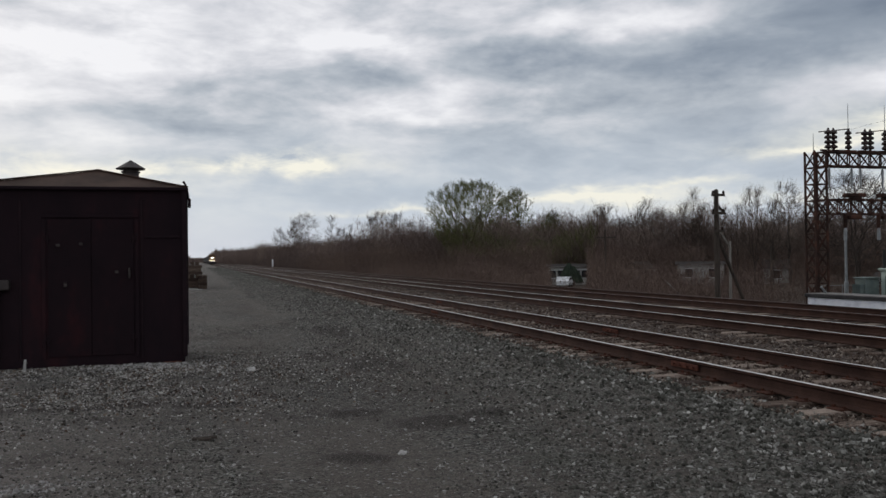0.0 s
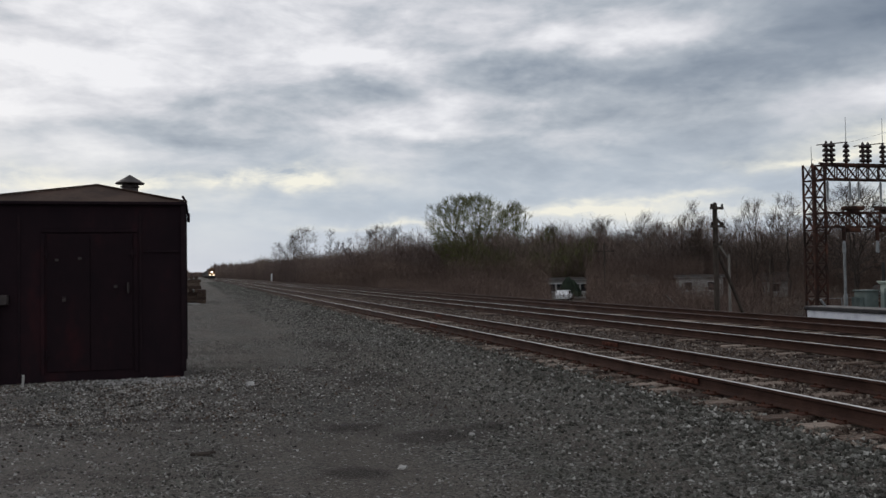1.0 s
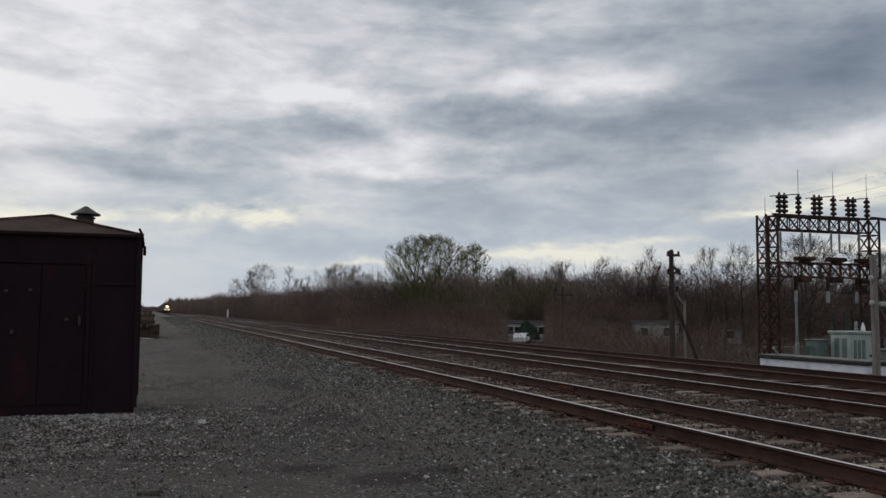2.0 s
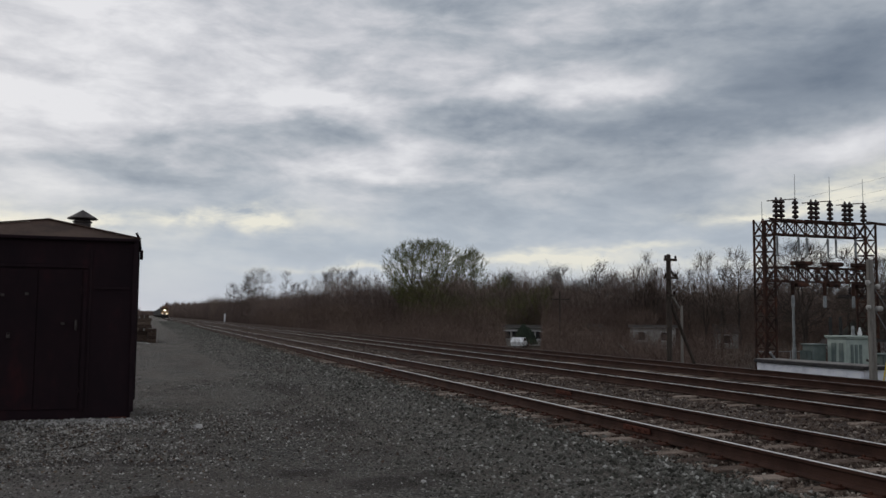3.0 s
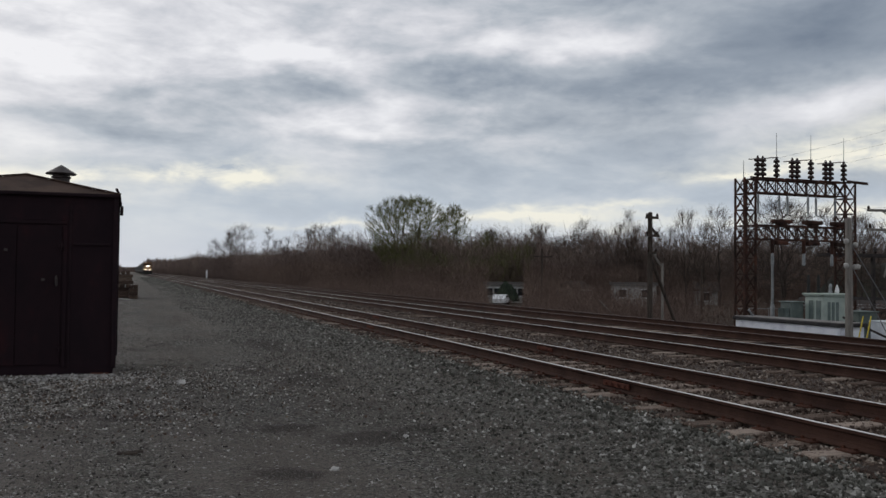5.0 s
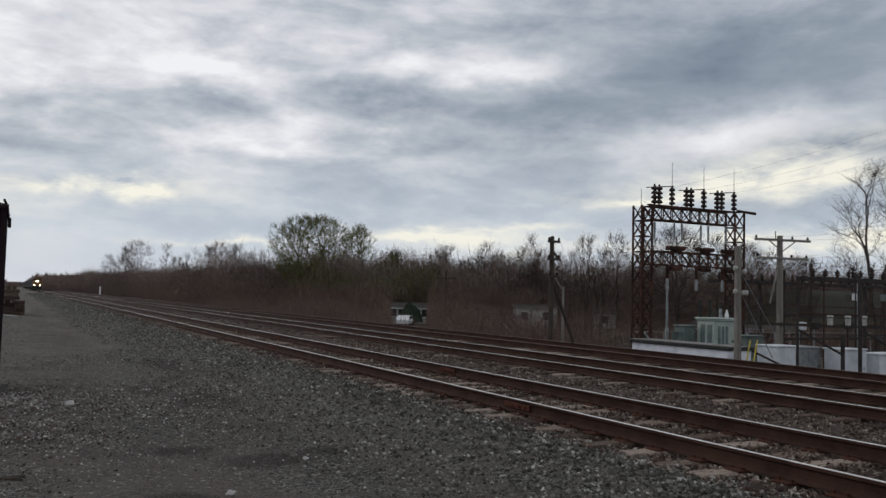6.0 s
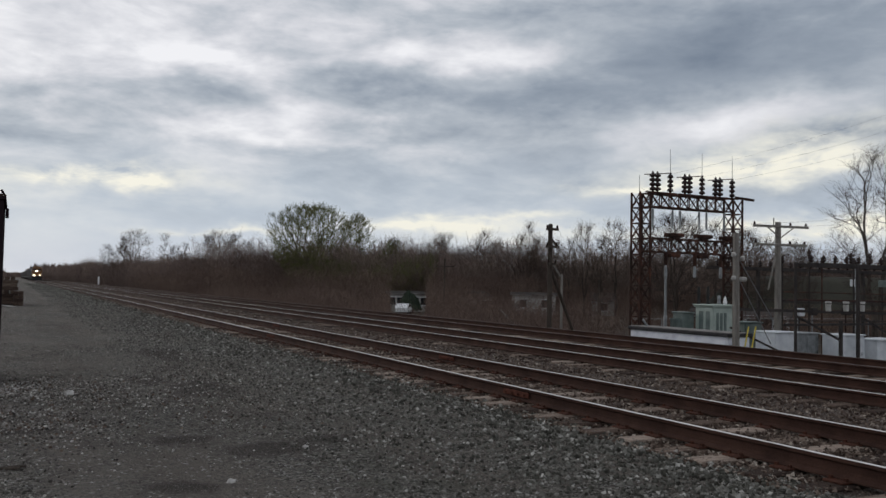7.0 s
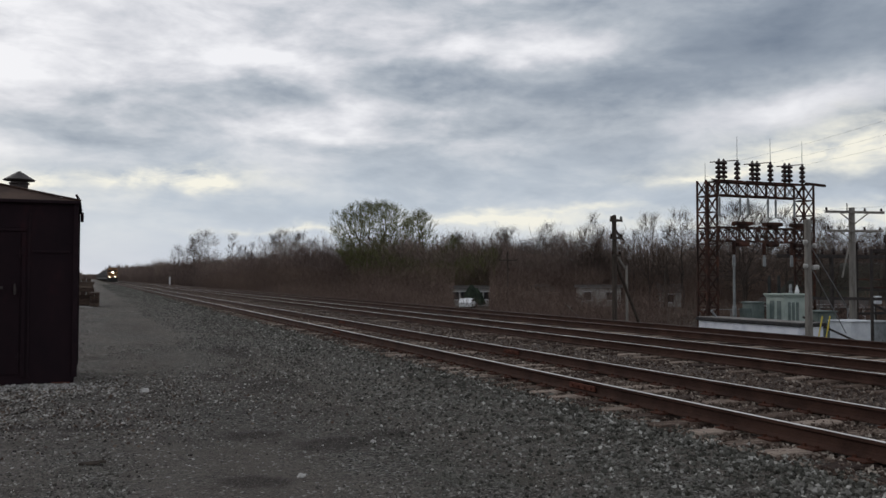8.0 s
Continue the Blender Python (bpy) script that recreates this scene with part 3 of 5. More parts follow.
def build_track(n, xc, seed):
    tr = thing("track_%d" % n, "rusty steel railway track on weathered wooden ties", "railway track", (xc, 0, 0), kind="structure")
    rng = random.Random(seed)
    for side in (-1, 1):
        g = Geo()
        x = side * 0.754
        z0 = RAIL_Z - 0.172
        for a, b in ((Y0, 60.0), (60.0, Y1)):
            g.prism([(x + u, z0 + v) for u, v in RAIL_PROFILE], "y", a, b)
        rail = part("rail", g, "rail", tr, "rust-brown steel rail with a polished running surface")
        h = Geo()
        h.prism([(x - 0.022, z0 + 0.1575), (x + 0.022, z0 + 0.1575), (x + 0.018, z0 + 0.1605), (x + 0.008, z0 + 0.1615), (x - 0.008, z0 + 0.1615), (x - 0.018, z0 + 0.1605)], "y", Y0, Y1)
        part("running_surface", h, "rail_top" if n < 3 else "rail_dull", rail, "bright worn rail head")
        if n == 1:
            for yj in ((9.6, 21.5) if side < 0 else (14.6, 26.4)):
                j = Geo()
                for s in (-1, 1):
                    j.box(x + s * 0.026, yj, z0 + 0.08, 0.022, 0.62, 0.075, bevel=0.008)
                    for k in range(4):
                        j.tube((x + s * 0.035, yj - 0.22 + 0.147 * k, z0 + 0.08), (x + s * 0.06, yj - 0.22 + 0.147 * k, z0 + 0.08), 0.016, n=6)
                part("joint_bar", j, "red_rust", rail, "red-rusted joint bar with bolts")
    tie = Geo().box(0, 0, 0, 2.6, 0.23, 0.17, bevel=0.015).mesh("tie")
    mats(tie, "tie")
    plate = Geo().box(0, 0, 0, 0.34, 0.19, 0.02, bevel=0.006)
    for sx, sy in ((-0.1, -0.07), (0.1, 0.07), (-0.1, 0.07), (0.1, -0.07)):
        plate.box(sx, sy, 0.02, 0.025, 0.025, 0.03)
    plate = plate.mesh("tie_plate")
    mats(plate, "rust")
    far, farp = Geo(), Geo()
    count, y = 0, -60.0
    while y < 420:
        dx, rz, dz = rng.uniform(-0.06, 0.06), rng.uniform(-1.5, 1.5), rng.uniform(-0.012, 0.0)
        yy = y + rng.uniform(-0.03, 0.03)
        near = y >= 4.0
        if near and count < (95 if n == 1 else 50):
            t = new("tie", tie)
            t.parent = tr
            t.matrix_basis = pose(dx, yy, TIE_TOP - 0.085 + dz, 0, 0, rz)
            if count < 60 and n == 1:
                for s in (-1, 1):
                    p = new("tie_plate", plate)
                    p.parent = tr
                    p.matrix_basis = pose(s * 0.754, yy, RAIL_Z - 0.172 - 0.004)
        else:
            far.box(dx, yy, TIE_TOP - 0.085 + dz, 2.6, 0.23, 0.17, rz)
        count += near
        y += 0.53
    tagged(part("far_ties", far, "tie_far", tr, clean=False), kind="stuff")


for i, xc in enumerate(TRACKS):
    build_track(i + 1, xc, 10 + i)


# ---- shed ----
def build_shed():
    """A small steel equipment shed; its long wall runs with the line."""
    w, d, h = 3.15, 1.95, 2.74
    sh = thing("equipment_shed", "dark brown steel equipment shed with a low hipped roof", "shed", (-0.20, 13.95, 0.0))
    # the near corner by the line is the origin; the shed reaches to -x and +y
    th = 0.06
    for name, bx in (("front_wall", (-w / 2, th / 2, w, th)), ("back_wall", (-w / 2, d - th / 2, w, th)),
                     ("side_wall", (-th / 2, d / 2, th, d - 2 * th - 0.01)), ("side_wall", (-w + th / 2, d / 2, th, d - 2 * th - 0.01))):
        g = Geo().box(bx[0], bx[1], 0.04 + (h - 0.04) / 2, bx[2], bx[3], h - 0.04, bevel=0.01)
        part(name, g, "shed", sh)
    # panel seams on the front
    for x in (-0.62, -2.32, -2.95):
        part("seam", Geo().box(x, -0.008, 0.12 + 1.22, 0.035, 0.014, 2.42, bevel=0.004), "shed_trim", sh)
    part("base_skid", Geo().box(-w / 2, d / 2, 0.05, w - 0.10, d - 0.10, 0.14, bevel=0.02), "black", sh)
    for x in (-0.18, -2.9):
        part("foot_block", Geo().box(x, 0.1, -0.02, 0.28, 0.3, 0.16, bevel=0.02), "red_rust", sh, "rust-red foot block")
    # door leaves with frame, hinges and handles
    for x0, x1 in ((-1.94, -1.345), (-1.335, -0.74)):
        door = part("door", Geo().box((x0 + x1) / 2, -0.006, 1.22, x1 - x0, 0.020, 2.05, bevel=0.004), "shed_door", sh, "dark red-brown steel door leaf")
        for z in (0.45, 1.95):
            xx = x0 if x0 < -1.8 else x1
            part("hinge", Geo().box(xx, -0.045, z, 0.09, 0.012, 0.035, bevel=0.003).tube((xx, -0.045, z - 0.06), (xx, -0.045, z + 0.06), 0.014, n=8), "shed_trim", door)
    part("door_frame", Geo().box(-1.34, -0.010, 2.30, 1.36, 0.018, 0.06, bevel=0.008).box(-2.0, -0.010, 1.2, 0.06, 0.018, 2.1, bevel=0.008).box(-0.69, -0.010, 1.2, 0.06, 0.018, 2.1, bevel=0.008), "shed", sh)
    g = Geo().box(-0.80, -0.045, 1.42, 0.035, 0.02, 0.12, bevel=0.006)
    g.tube((-0.80, -0.05, 1.36), (-0.80, -0.10, 1.36), 0.012, n=8).tube((-0.80, -0.10, 1.36), (-0.80, -0.10, 1.50), 0.012, n=8).tube((-0.80, -0.10, 1.50), (-0.80, -0.05, 1.50), 0.012, n=8)
    part("handle", g, "vent", sh, "worn grey door handle")
    part("padlock", Geo().box(-1.70, -0.05, 1.26, 0.05, 0.03, 0.05, bevel=0.01).tube((-1.715, -0.05, 1.28), (-1.715, -0.05, 1.32), 0.006).tube((-1.685, -0.05, 1.28), (-1.685, -0.05, 1.32), 0.006), "vent", sh, "grey metal padlock")
    part("meter_box", Geo().box(-2.60, -0.06, 1.28, 0.30, 0.12, 0.15, bevel=0.015), "vent", sh, "small grey meter box")
    for x, z in ((-1.80, 1.86), (-1.48, 1.88), (-0.98, 1.45)):
        part("latch_plate", Geo().box(x, -0.042, z, 0.05, 0.016, 0.04, bevel=0.005), "vent", sh, "small worn metal latch plate")
    part("conduit", Geo().tube((-2.60, -0.05, 1.22), (-2.60, -0.05, 0.1), 0.02, n=8), "shed_trim", sh)
    g = Geo().box(-0.32, -0.012, 1.98, 0.5, 0.02, 0.035, bevel=0.005)
    part("wall_rib", g, "shed_trim", sh)
    # corner trims
    for x, y in ((0, 0), (0, d), (-w, 0), (-w, d)):
        sx, sy = (1 if x == 0 else -1), (1 if y == d else -1)
        part("corner_trim", Geo().box(x + sx * 0.006, y + sy * 0.006, 0.12 + (h - 0.12) / 2, 0.07, 0.07, h - 0.14, bevel=0.008), "shed_trim", sh)
    # hipped roof of thin sheets with an overhanging eave
    o = 0.05
    rz, ap = h, 0.345
    c = [(-w - o, -o), (o, -o), (o, d + o), (-w - o, d + o)]
    apex = (-w / 2 + 0.24, d / 2, rz + ap)
    for i in range(4):
        a, b = c[i], c[(i + 1) % 4]
        g = Geo()
        pts = [(a[0], a[1], rz), (b[0], b[1], rz), apex]
        g.add([(x, y, z) for x, y, z in pts] + [(x, y, z - 0.03) for x, y, z in pts], [(0, 1, 2), (5, 4, 3), (0, 3, 4, 1), (1, 4, 5, 2), (2, 5, 3, 0)])
        part("roof_sheet", g, "shed_roof", sh, "faded brown sheet-metal roof slope")
    for i in range(4):
        a = c[i]
        part("hip_cap", Geo().beam((a[0], a[1], rz + 0.012), (apex[0], apex[1], apex[2] + 0.012), 0.07, 0.02), "shed_roof", sh)
    for y in (-o - 0.005, d + o + 0.005):
        part("fascia", Geo().box(-w / 2, y, rz - 0.025, w + 2 * o, 0.025, 0.05, bevel=0.008), "shed_trim", sh)
    for x in (o + 0.005, -w - o - 0.005):
        part("fascia", Geo().box(x, d / 2, rz - 0.025, 0.025, d + 2 * o + 0.03, 0.05, bevel=0.008), "shed_trim", sh)
    part("eave_hook", Geo().beam((o, 0.0, rz), (o - 0.05, -0.05, rz + 0.09), 0.025), "shed_trim", sh)
    part("eave_bracket", Geo().box(o + 0.02, d - 0.1, rz - 0.12, 0.05, 0.12, 0.16, bevel=0.01), "shed_trim", sh)
    vx, vy = -0.855, d / 2 + 0.25
    vent = part("vent", Geo().lathe(vx, vy, [(0.13, rz + 0.070), (0.13, rz + 0.330), (0.15, rz + 0.340), (0.15, rz + 0.360), (0.12, rz + 0.370), (0.12, rz + 0.410)], 16), "vent", sh, "round sheet-metal roof ventilator", smooth=False)
    part("vent_cap", Geo().lathe(vx, vy, [(0.23, rz + 0.395), (0.235, rz + 0.41), (0.04, rz + 0.530), (0.015, rz + 0.545)], 16), "vent", vent, "conical rain cap")


build_shed()


def build_tie_stack():
    st = thing("tie_stack", "stack of old creosoted timbers beside the yard road", "timber stack", (-2.25, 54.0, 0))
    rng = random.Random(3)
    tm = Geo().box(0, 0, 0, 2.6, 0.23, 0.18, bevel=0.012).mesh("timber")
    mats(tm, "timber")
    for layer in range(8):
        for k in range(9):
            t = new("timber", tm)
            t.parent = st
            if layer % 4 == 3:
                t.matrix_basis = pose(-0.02 + 0.28 * k + rng.uniform(-0.02, 0.02), 1.2 + rng.uniform(-0.05, 0.05), 0.12 + 0.195 * layer, 0, 0, 90 + rng.uniform(-1, 1))
            else:
                t.matrix_basis = pose(1.1 + rng.uniform(-0.1, 0.12), 0.1 + 0.28 * k, 0.12 + 0.195 * layer, 0, 0, rng.uniform(-1.5, 1.5))
    st2 = thing("timber_bundle", "low bundle of old timbers on the gravel", "timber stack", (0.28, 52.6, 0))
    for layer in range(4):
        for k in range(2):
            t = new("timber", tm)
            t.parent = st2
            t.matrix_basis = pose(-0.12 + 0.25 * k, rng.uniform(-0.1, 0.1), 0.12 + 0.195 * layer, 0, 0, 90 + rng.uniform(-2, 2))
    plank = part("plank", Geo().box(0, 0, 0, 0.9, 0.25, 0.05, bevel=0.01), "pale")
    plank.matrix_world = pose(-0.25, 50.6, ground_z(-0.25, 50.6) + 0.03, 0, 4, 6)
    tagged(plank, "pale plank lying before the timber stack", "plank")


build_tie_stack()


def lump(name, at, size, mat, label, seed, squash=0.5):
    rng = random.Random(seed)
    bm = bmesh.new()
    bmesh.ops.create_icosphere(bm, subdivisions=2, radius=1)
    for v in bm.verts:
        k = 0.8 + 0.35 * noise.noise(v.co * 1.7 + Vector((seed, 0, 0)))
        v.co = Vector((v.co.x * size[0] * k, v.co.y * size[1] * k, max(v.co.z, -0.4) * size[2] * k))
    me = bpy.data.meshes.new(name)
    bm.to_mesh(me)
    bm.free()
    mats(me, mat)
    ob = new(name, me)
    ob.matrix_world = pose(at[0], at[1], ground_z(at[0], at[1]) + size[2] * 0.25, 0, 0, rng.uniform(0, 90))
    return tagged(ob, label, "stone")


lump("pale_rock", (0.72, 12.6), (0.11, 0.08, 0.06), "pale", "pale flat rock lying on the gravel", 2)
lump("pale_rock", (1.6, 6.9), (0.05, 0.04, 0.03), "pale", "small pale stone on the packed gravel", 4)
lump("pale_rock", (2.55, 8.0), (0.04, 0.035, 0.025), "pale", "small pale stone on the packed gravel", 6)
bd = part("board", Geo().box(0, 0, 0, 0.17, 0.05, 0.025, bevel=0.006).box(0.06, 0.02, 0.008, 0.14, 0.035, 0.02, rz=14, bevel=0.005), "pole")
bd.matrix_world = pose(0.02, 7.95, ground_z(0.02, 7.95) + 0.01, 0, 0, -12)
tagged(bd, "short dark broken board on the gravel", "board")
stake = part("stake", Geo().box(0, 0, 0.07, 0.035, 0.03, 0.22, bevel=0.006), "pale")
stake.matrix_world = pose(-2.36, 13.3, ground_z(-2.36, 13.3), 3, 4, 10)
tagged(stake, "short pale wooden stake at the foot of the shed", "stake")


# ---- poles and wires ----
def insulator(g, x, y, z, up=True, s=1.0):
    k = 1 if up else -1
    g.lathe(x, y, [(0.02 * s, z), (0.05 * s, z + k * 0.03 * s), (0.06 * s, z + k * 0.06 * s), (0.035 * s, z + k * 0.075 * s), (0.05 * s, z + k * 0.10 * s), (0.025 * s, z + k * 0.14 * s)], 8)


def wire(g, p, q, sag, r=0.008, n=10):
    p, q = Vector(p), Vector(q)
    last = p
    for i in range(1, n + 1):
        t = i / n
        c = p.lerp(q, t) - Vector((0, 0, sag * 4 * t * (1 - t)))
        g.tube(last, c, r, n=3, caps=False)
        last = c


def build_line_pole():
    x, y, top = 21.5, 32.45, 4.36
    base = ground_z(x, y)
    p = thing("line_pole", "dark wooden trackside pole with short crossarms", "utility pole", (x, y, base))
    h = top - base
    part("pole", Geo().tube((0, 0, -0.3), (0.0, 0, h), 0.13, 0.10, 10).lathe(0, 0, [(0.10, h), (0.06, h + 0.05), (0.01, h + 0.06)], 10), "pole", p)
    arms = ((-0.20, 0.62), (-0.98, 0.6), (-1.75, 0.42))
    for dz, l in arms:
        arm = part("crossarm", Geo().beam((-l / 2, -0.15, h + dz), (l / 2, -0.15, h + dz), 0.09, 0.11), "pole", p)
        for k in (-0.42, 0.42):
            g = Geo()
            insulator(g, k * l, -0.15, h + dz + 0.05)
            part("insulator", g, "insul", arm)
    # broken arms and a pole brace that hang towards the yard's far side
    part("broken_arm", Geo().beam((0.05, 0.1, h - 0.55), (0.52, 0.1, h - 1.02), 0.07, 0.09), "pole", p)
    part("broken_arm", Geo().beam((0.1, 0.1, h - 1.6), (0.62, 0.1, h - 2.3), 0.05, 0.08), "pole_grey", p, "pale split arm hanging down")
    part("push_brace", Geo().tube((0.08, 0.05, h - 2.0), (1.75, 0.6, h - 4.9), 0.075, n=8), "pole", p, "slanting dark pole brace")


def plain_pole(x, y, top, r, mat, label, arms=(), name="utility_pole", lean=0.0):
    base = ground_z(x, y)
    p = thing(name, label, "utility pole", (x, y, base))
    h = top - base
    part("pole", Geo().tube((0, 0, -0.3), (lean, 0, h), r, r * 0.75, 10), mat, p)
    for dz, l in arms:
        arm = part("crossarm", Geo().beam((-l / 2, -r, h + dz), (l / 2, -r, h + dz), 0.1, 0.12), mat, p)
        for k in (-0.45, -0.2, 0.2, 0.45):
            g = Geo()
            insulator(g, k * l, -r, h + dz + 0.06)
            part("insulator", g, "insul", arm)
    return p


build_line_pole()
plain_pole(23.2, 34.0, 2.2, 0.07, "pole_grey", "short pale grey wooden pole beside the line pole")
plain_pole(49.0, 98.0, 4.9, 0.13, "pole", "far wooden utility pole with one crossarm", ((-1.0, 2.6),))
plain_pole(47.0, 63.0, 2.3, 0.10, "pole", "thin dark pole before the woods")
stick = part("leaning_stick", Geo().tube((0, 0, 0), (1.2, 0.3, -0.9), 0.035, 0.02, 6), "pole_grey")
stick.matrix_world = pose(27.5, 47.0, 0.05)
tagged(stick, "bare pale broken branch leaning over the bank", "branch")
pst = thing("marker_post", "white trackside marker post", "marker post", (16.3, 198.0, ground_z(16.3, 198)))
part("post", Geo().box(0, 0, 0.85, 0.34, 0.2, 1.9, bevel=0.05), "white", pst)
for x, y in ((23.5, 29.0), (25.4, 31.0), (22.6, 27.0)):
    lump("pale_rock", (x, y), (0.2, 0.15, 0.15), "pale", "pale stone on the bank", int(x))


# ---- substation ----
def lattice_box(g, p, q, size, cells, bar=0.05, up=(0, 0, 1)):
    """A square lattice girder from p to q: four chords, cross-braced faces."""
    p, q = Vector(p), Vector(q)
    d = (q - p).normalized()
    a = d.cross(Vector(up)).normalized() if abs(d.dot(Vector(up))) < 0.9 else Vector((1, 0, 0))
    b = a.cross(d).normalized()
    sx, sy = size
    cor = [a * sx / 2 + b * sy / 2, -a * sx / 2 + b * sy / 2, -a * sx / 2 - b * sy / 2, a * sx / 2 - b * sy / 2]
    for c in cor:
        g.beam(p + c, q + c, bar * 1.6)
    for k in range(cells):
        s, e = p.lerp(q, k / cells), p.lerp(q, (k + 1) / cells)
        for i in range(4):
            c1, c2 = cor[i], cor[(i + 1) % 4]
            g.beam(s + c1, e + c2, bar * 0.8)
            g.beam(s + c2, e + c1, bar * 0.8)
            g.beam(s + c1, s + c2, bar)


def disc_stack(g, x, y, z, n, r=0.19, pitch=0.195):
    prof = [(0.05, z)]
    for k in range(n):
        zz = z + 0.06 + k * pitch
        prof += [(0.07, zz), (r * 0.95, zz + pitch * 0.10), (r, zz + pitch * 0.40), (r * 0.8, zz + pitch * 0.66), (0.08, zz + pitch * 0.76)]
    prof += [(0.05, z + 0.1 + n * pitch), (0.03, z + 0.14 + n * pitch)]
    g.lathe(x, y, prof, 10)


GX0, GX1, GY, GTOP = 30.75, 37.55, 37.5, 6.86


def build_gantry():
    base = LOW
    ga = thing("substation_gantry", "rusted lattice steel switch gantry with porcelain insulators", "gantry", (0, 0, 0))
    for x in (GX0, GX1):
        g = Geo()
        lattice_box(g, (x, GY, base), (x, GY, GTOP), (0.72, 0.72), 11, 0.055)
        part("column", g, "lattice", ga)
    for zc, nm in ((GTOP - 0.38, "top_beam"), (4.0, "lower_beam")):
        g = Geo()
        lattice_box(g, (GX0 + 0.36, GY, zc), (GX1 - 0.36, GY, zc), (0.62, 0.74), 9, 0.05)
        part(nm, g, "lattice", ga)
    # switch decks above the top beam
    for k, (xd, xs) in enumerate(((31.6, 32.72), (33.9, 35.05), (36.2, 37.36))):
        part("switch_base", Geo().box((xd + xs) / 2 - 0.1, GY - 0.15, GTOP + 0.06, xs - xd + 1.1, 0.16, 0.08, rz=2, bevel=0.01), "lattice", ga)
        for dx in (-0.16, 0.17):
            g = Geo()
            disc_stack(g, xd + dx, GY - 0.14, GTOP + 0.10, 4, 0.19, 0.25)
            part("post_insulator", g, "insul", ga, "brown stacked-disc insulator of a pair", smooth=True)
        g = Geo()
        disc_stack(g, xs, GY - 0.1, GTOP + 0.10, 4, 0.17, 0.25)
        part("post_insulator", g, "insul", ga, "single brown stacked-disc insulator", smooth=True)
        part("switch_blade", Geo().tube((xd - 0.75, GY - 0.15, GTOP + 1.0), (xs + 0.1, GY - 0.1, GTOP + 1.22), 0.028, n=6), "lattice", ga)
        part("lightning_rod", Geo().tube((xs, GY - 0.1, GTOP + 1.1), (xs, GY - 0.1, GTOP + 2.55), 0.022, 0.012, 6), "galv", ga)
    part("lightning_rod", Geo().tube((GX0 - 0.36, GY - 0.3, GTOP), (GX0 - 0.36, GY - 0.3, GTOP + 0.9), 0.02, 0.012, 6), "galv", ga)
    part("outrigger", Geo().beam((GX1 - 0.2, GY - 0.36, GTOP + 0.1), (GX1 + 1.25, GY - 0.36, GTOP + 0.03), 0.12, 0.14), "lattice", ga)
    # hanging insulators and jumper loops under the top beam
    hang = (31.5, 32.9, 33.45, 34.85, 35.4, 36.75)
    for x in hang:
        g = Geo()
        zt = GTOP - 0.78
        g.lathe(x, GY - 0.1, [(0.02, zt), (0.04, zt - 0.1), (0.065, zt - 0.16), (0.055, zt - 0.95), (0.04, zt - 1.05), (0.02, zt - 1.1)][::-1], 8)
        part("hanging_insulator", g, "galv", ga, smooth=True)
    for a, b in ((hang[0], hang[1]), (hang[1], hang[2]), (hang[2], hang[3]), (hang[3], hang[4]), (hang[4], hang[5])):
        g = Geo()
        wire(g, (a, GY - 0.1, GTOP - 1.85), (b, GY - 0.1, GTOP - 0.95 if b - a > 1 else GTOP - 1.85), 0.35 if b - a > 1 else 0.1, 0.022, 8)
        part("jumper", g, "wire", ga)
    # breakers on and under the lower beam
    for x in (32.95, 35.05, 37.0):
        part("breaker", Geo().box(x, GY - 0.2, 4.60, 1.15, 0.5, 0.22, bevel=0.05).box(x, GY - 0.2, 4.42, 0.5, 0.4, 0.12), "lattice", ga, "dark rusty switch box")
        part("hanging_switch", Geo().box(x - 0.05, GY - 0.2, 3.46, 0.80, 0.4, 0.22, bevel=0.04).tube((x - 0.6, GY - 0.2, 3.6), (x - 0.6, GY - 0.2, 2.9), 0.10, n=8), "lattice", ga)
        part("lower_insulator", Geo().lathe(x - 0.6, GY - 0.2, [(0.06, 2.25), (0.09, 2.3), (0.08, 2.75), (0.05, 2.9)], 8), "galv", ga, "pale grey porcelain insulator")
    # knee braces
    for x, s in ((GX0, 1), (GX1, -1)):
        part("knee_brace", Geo().beam((x + s * 0.36, GY, 2.9), (x + s * 1.1, GY, 3.65), 0.07), "lattice", ga)
    g = Geo().lathe(0, 0, [(0.13, -2.5), (0.11, 0.0), (0.075, 0.1), (0.055, 3.4)], 10)
    st = part("steel_post", g, "galv")
    st.matrix_world = pose(33.74, 38.9, 0)
    tagged(st, "pale grey tapered steel post behind the gantry", "post")


build_gantry()


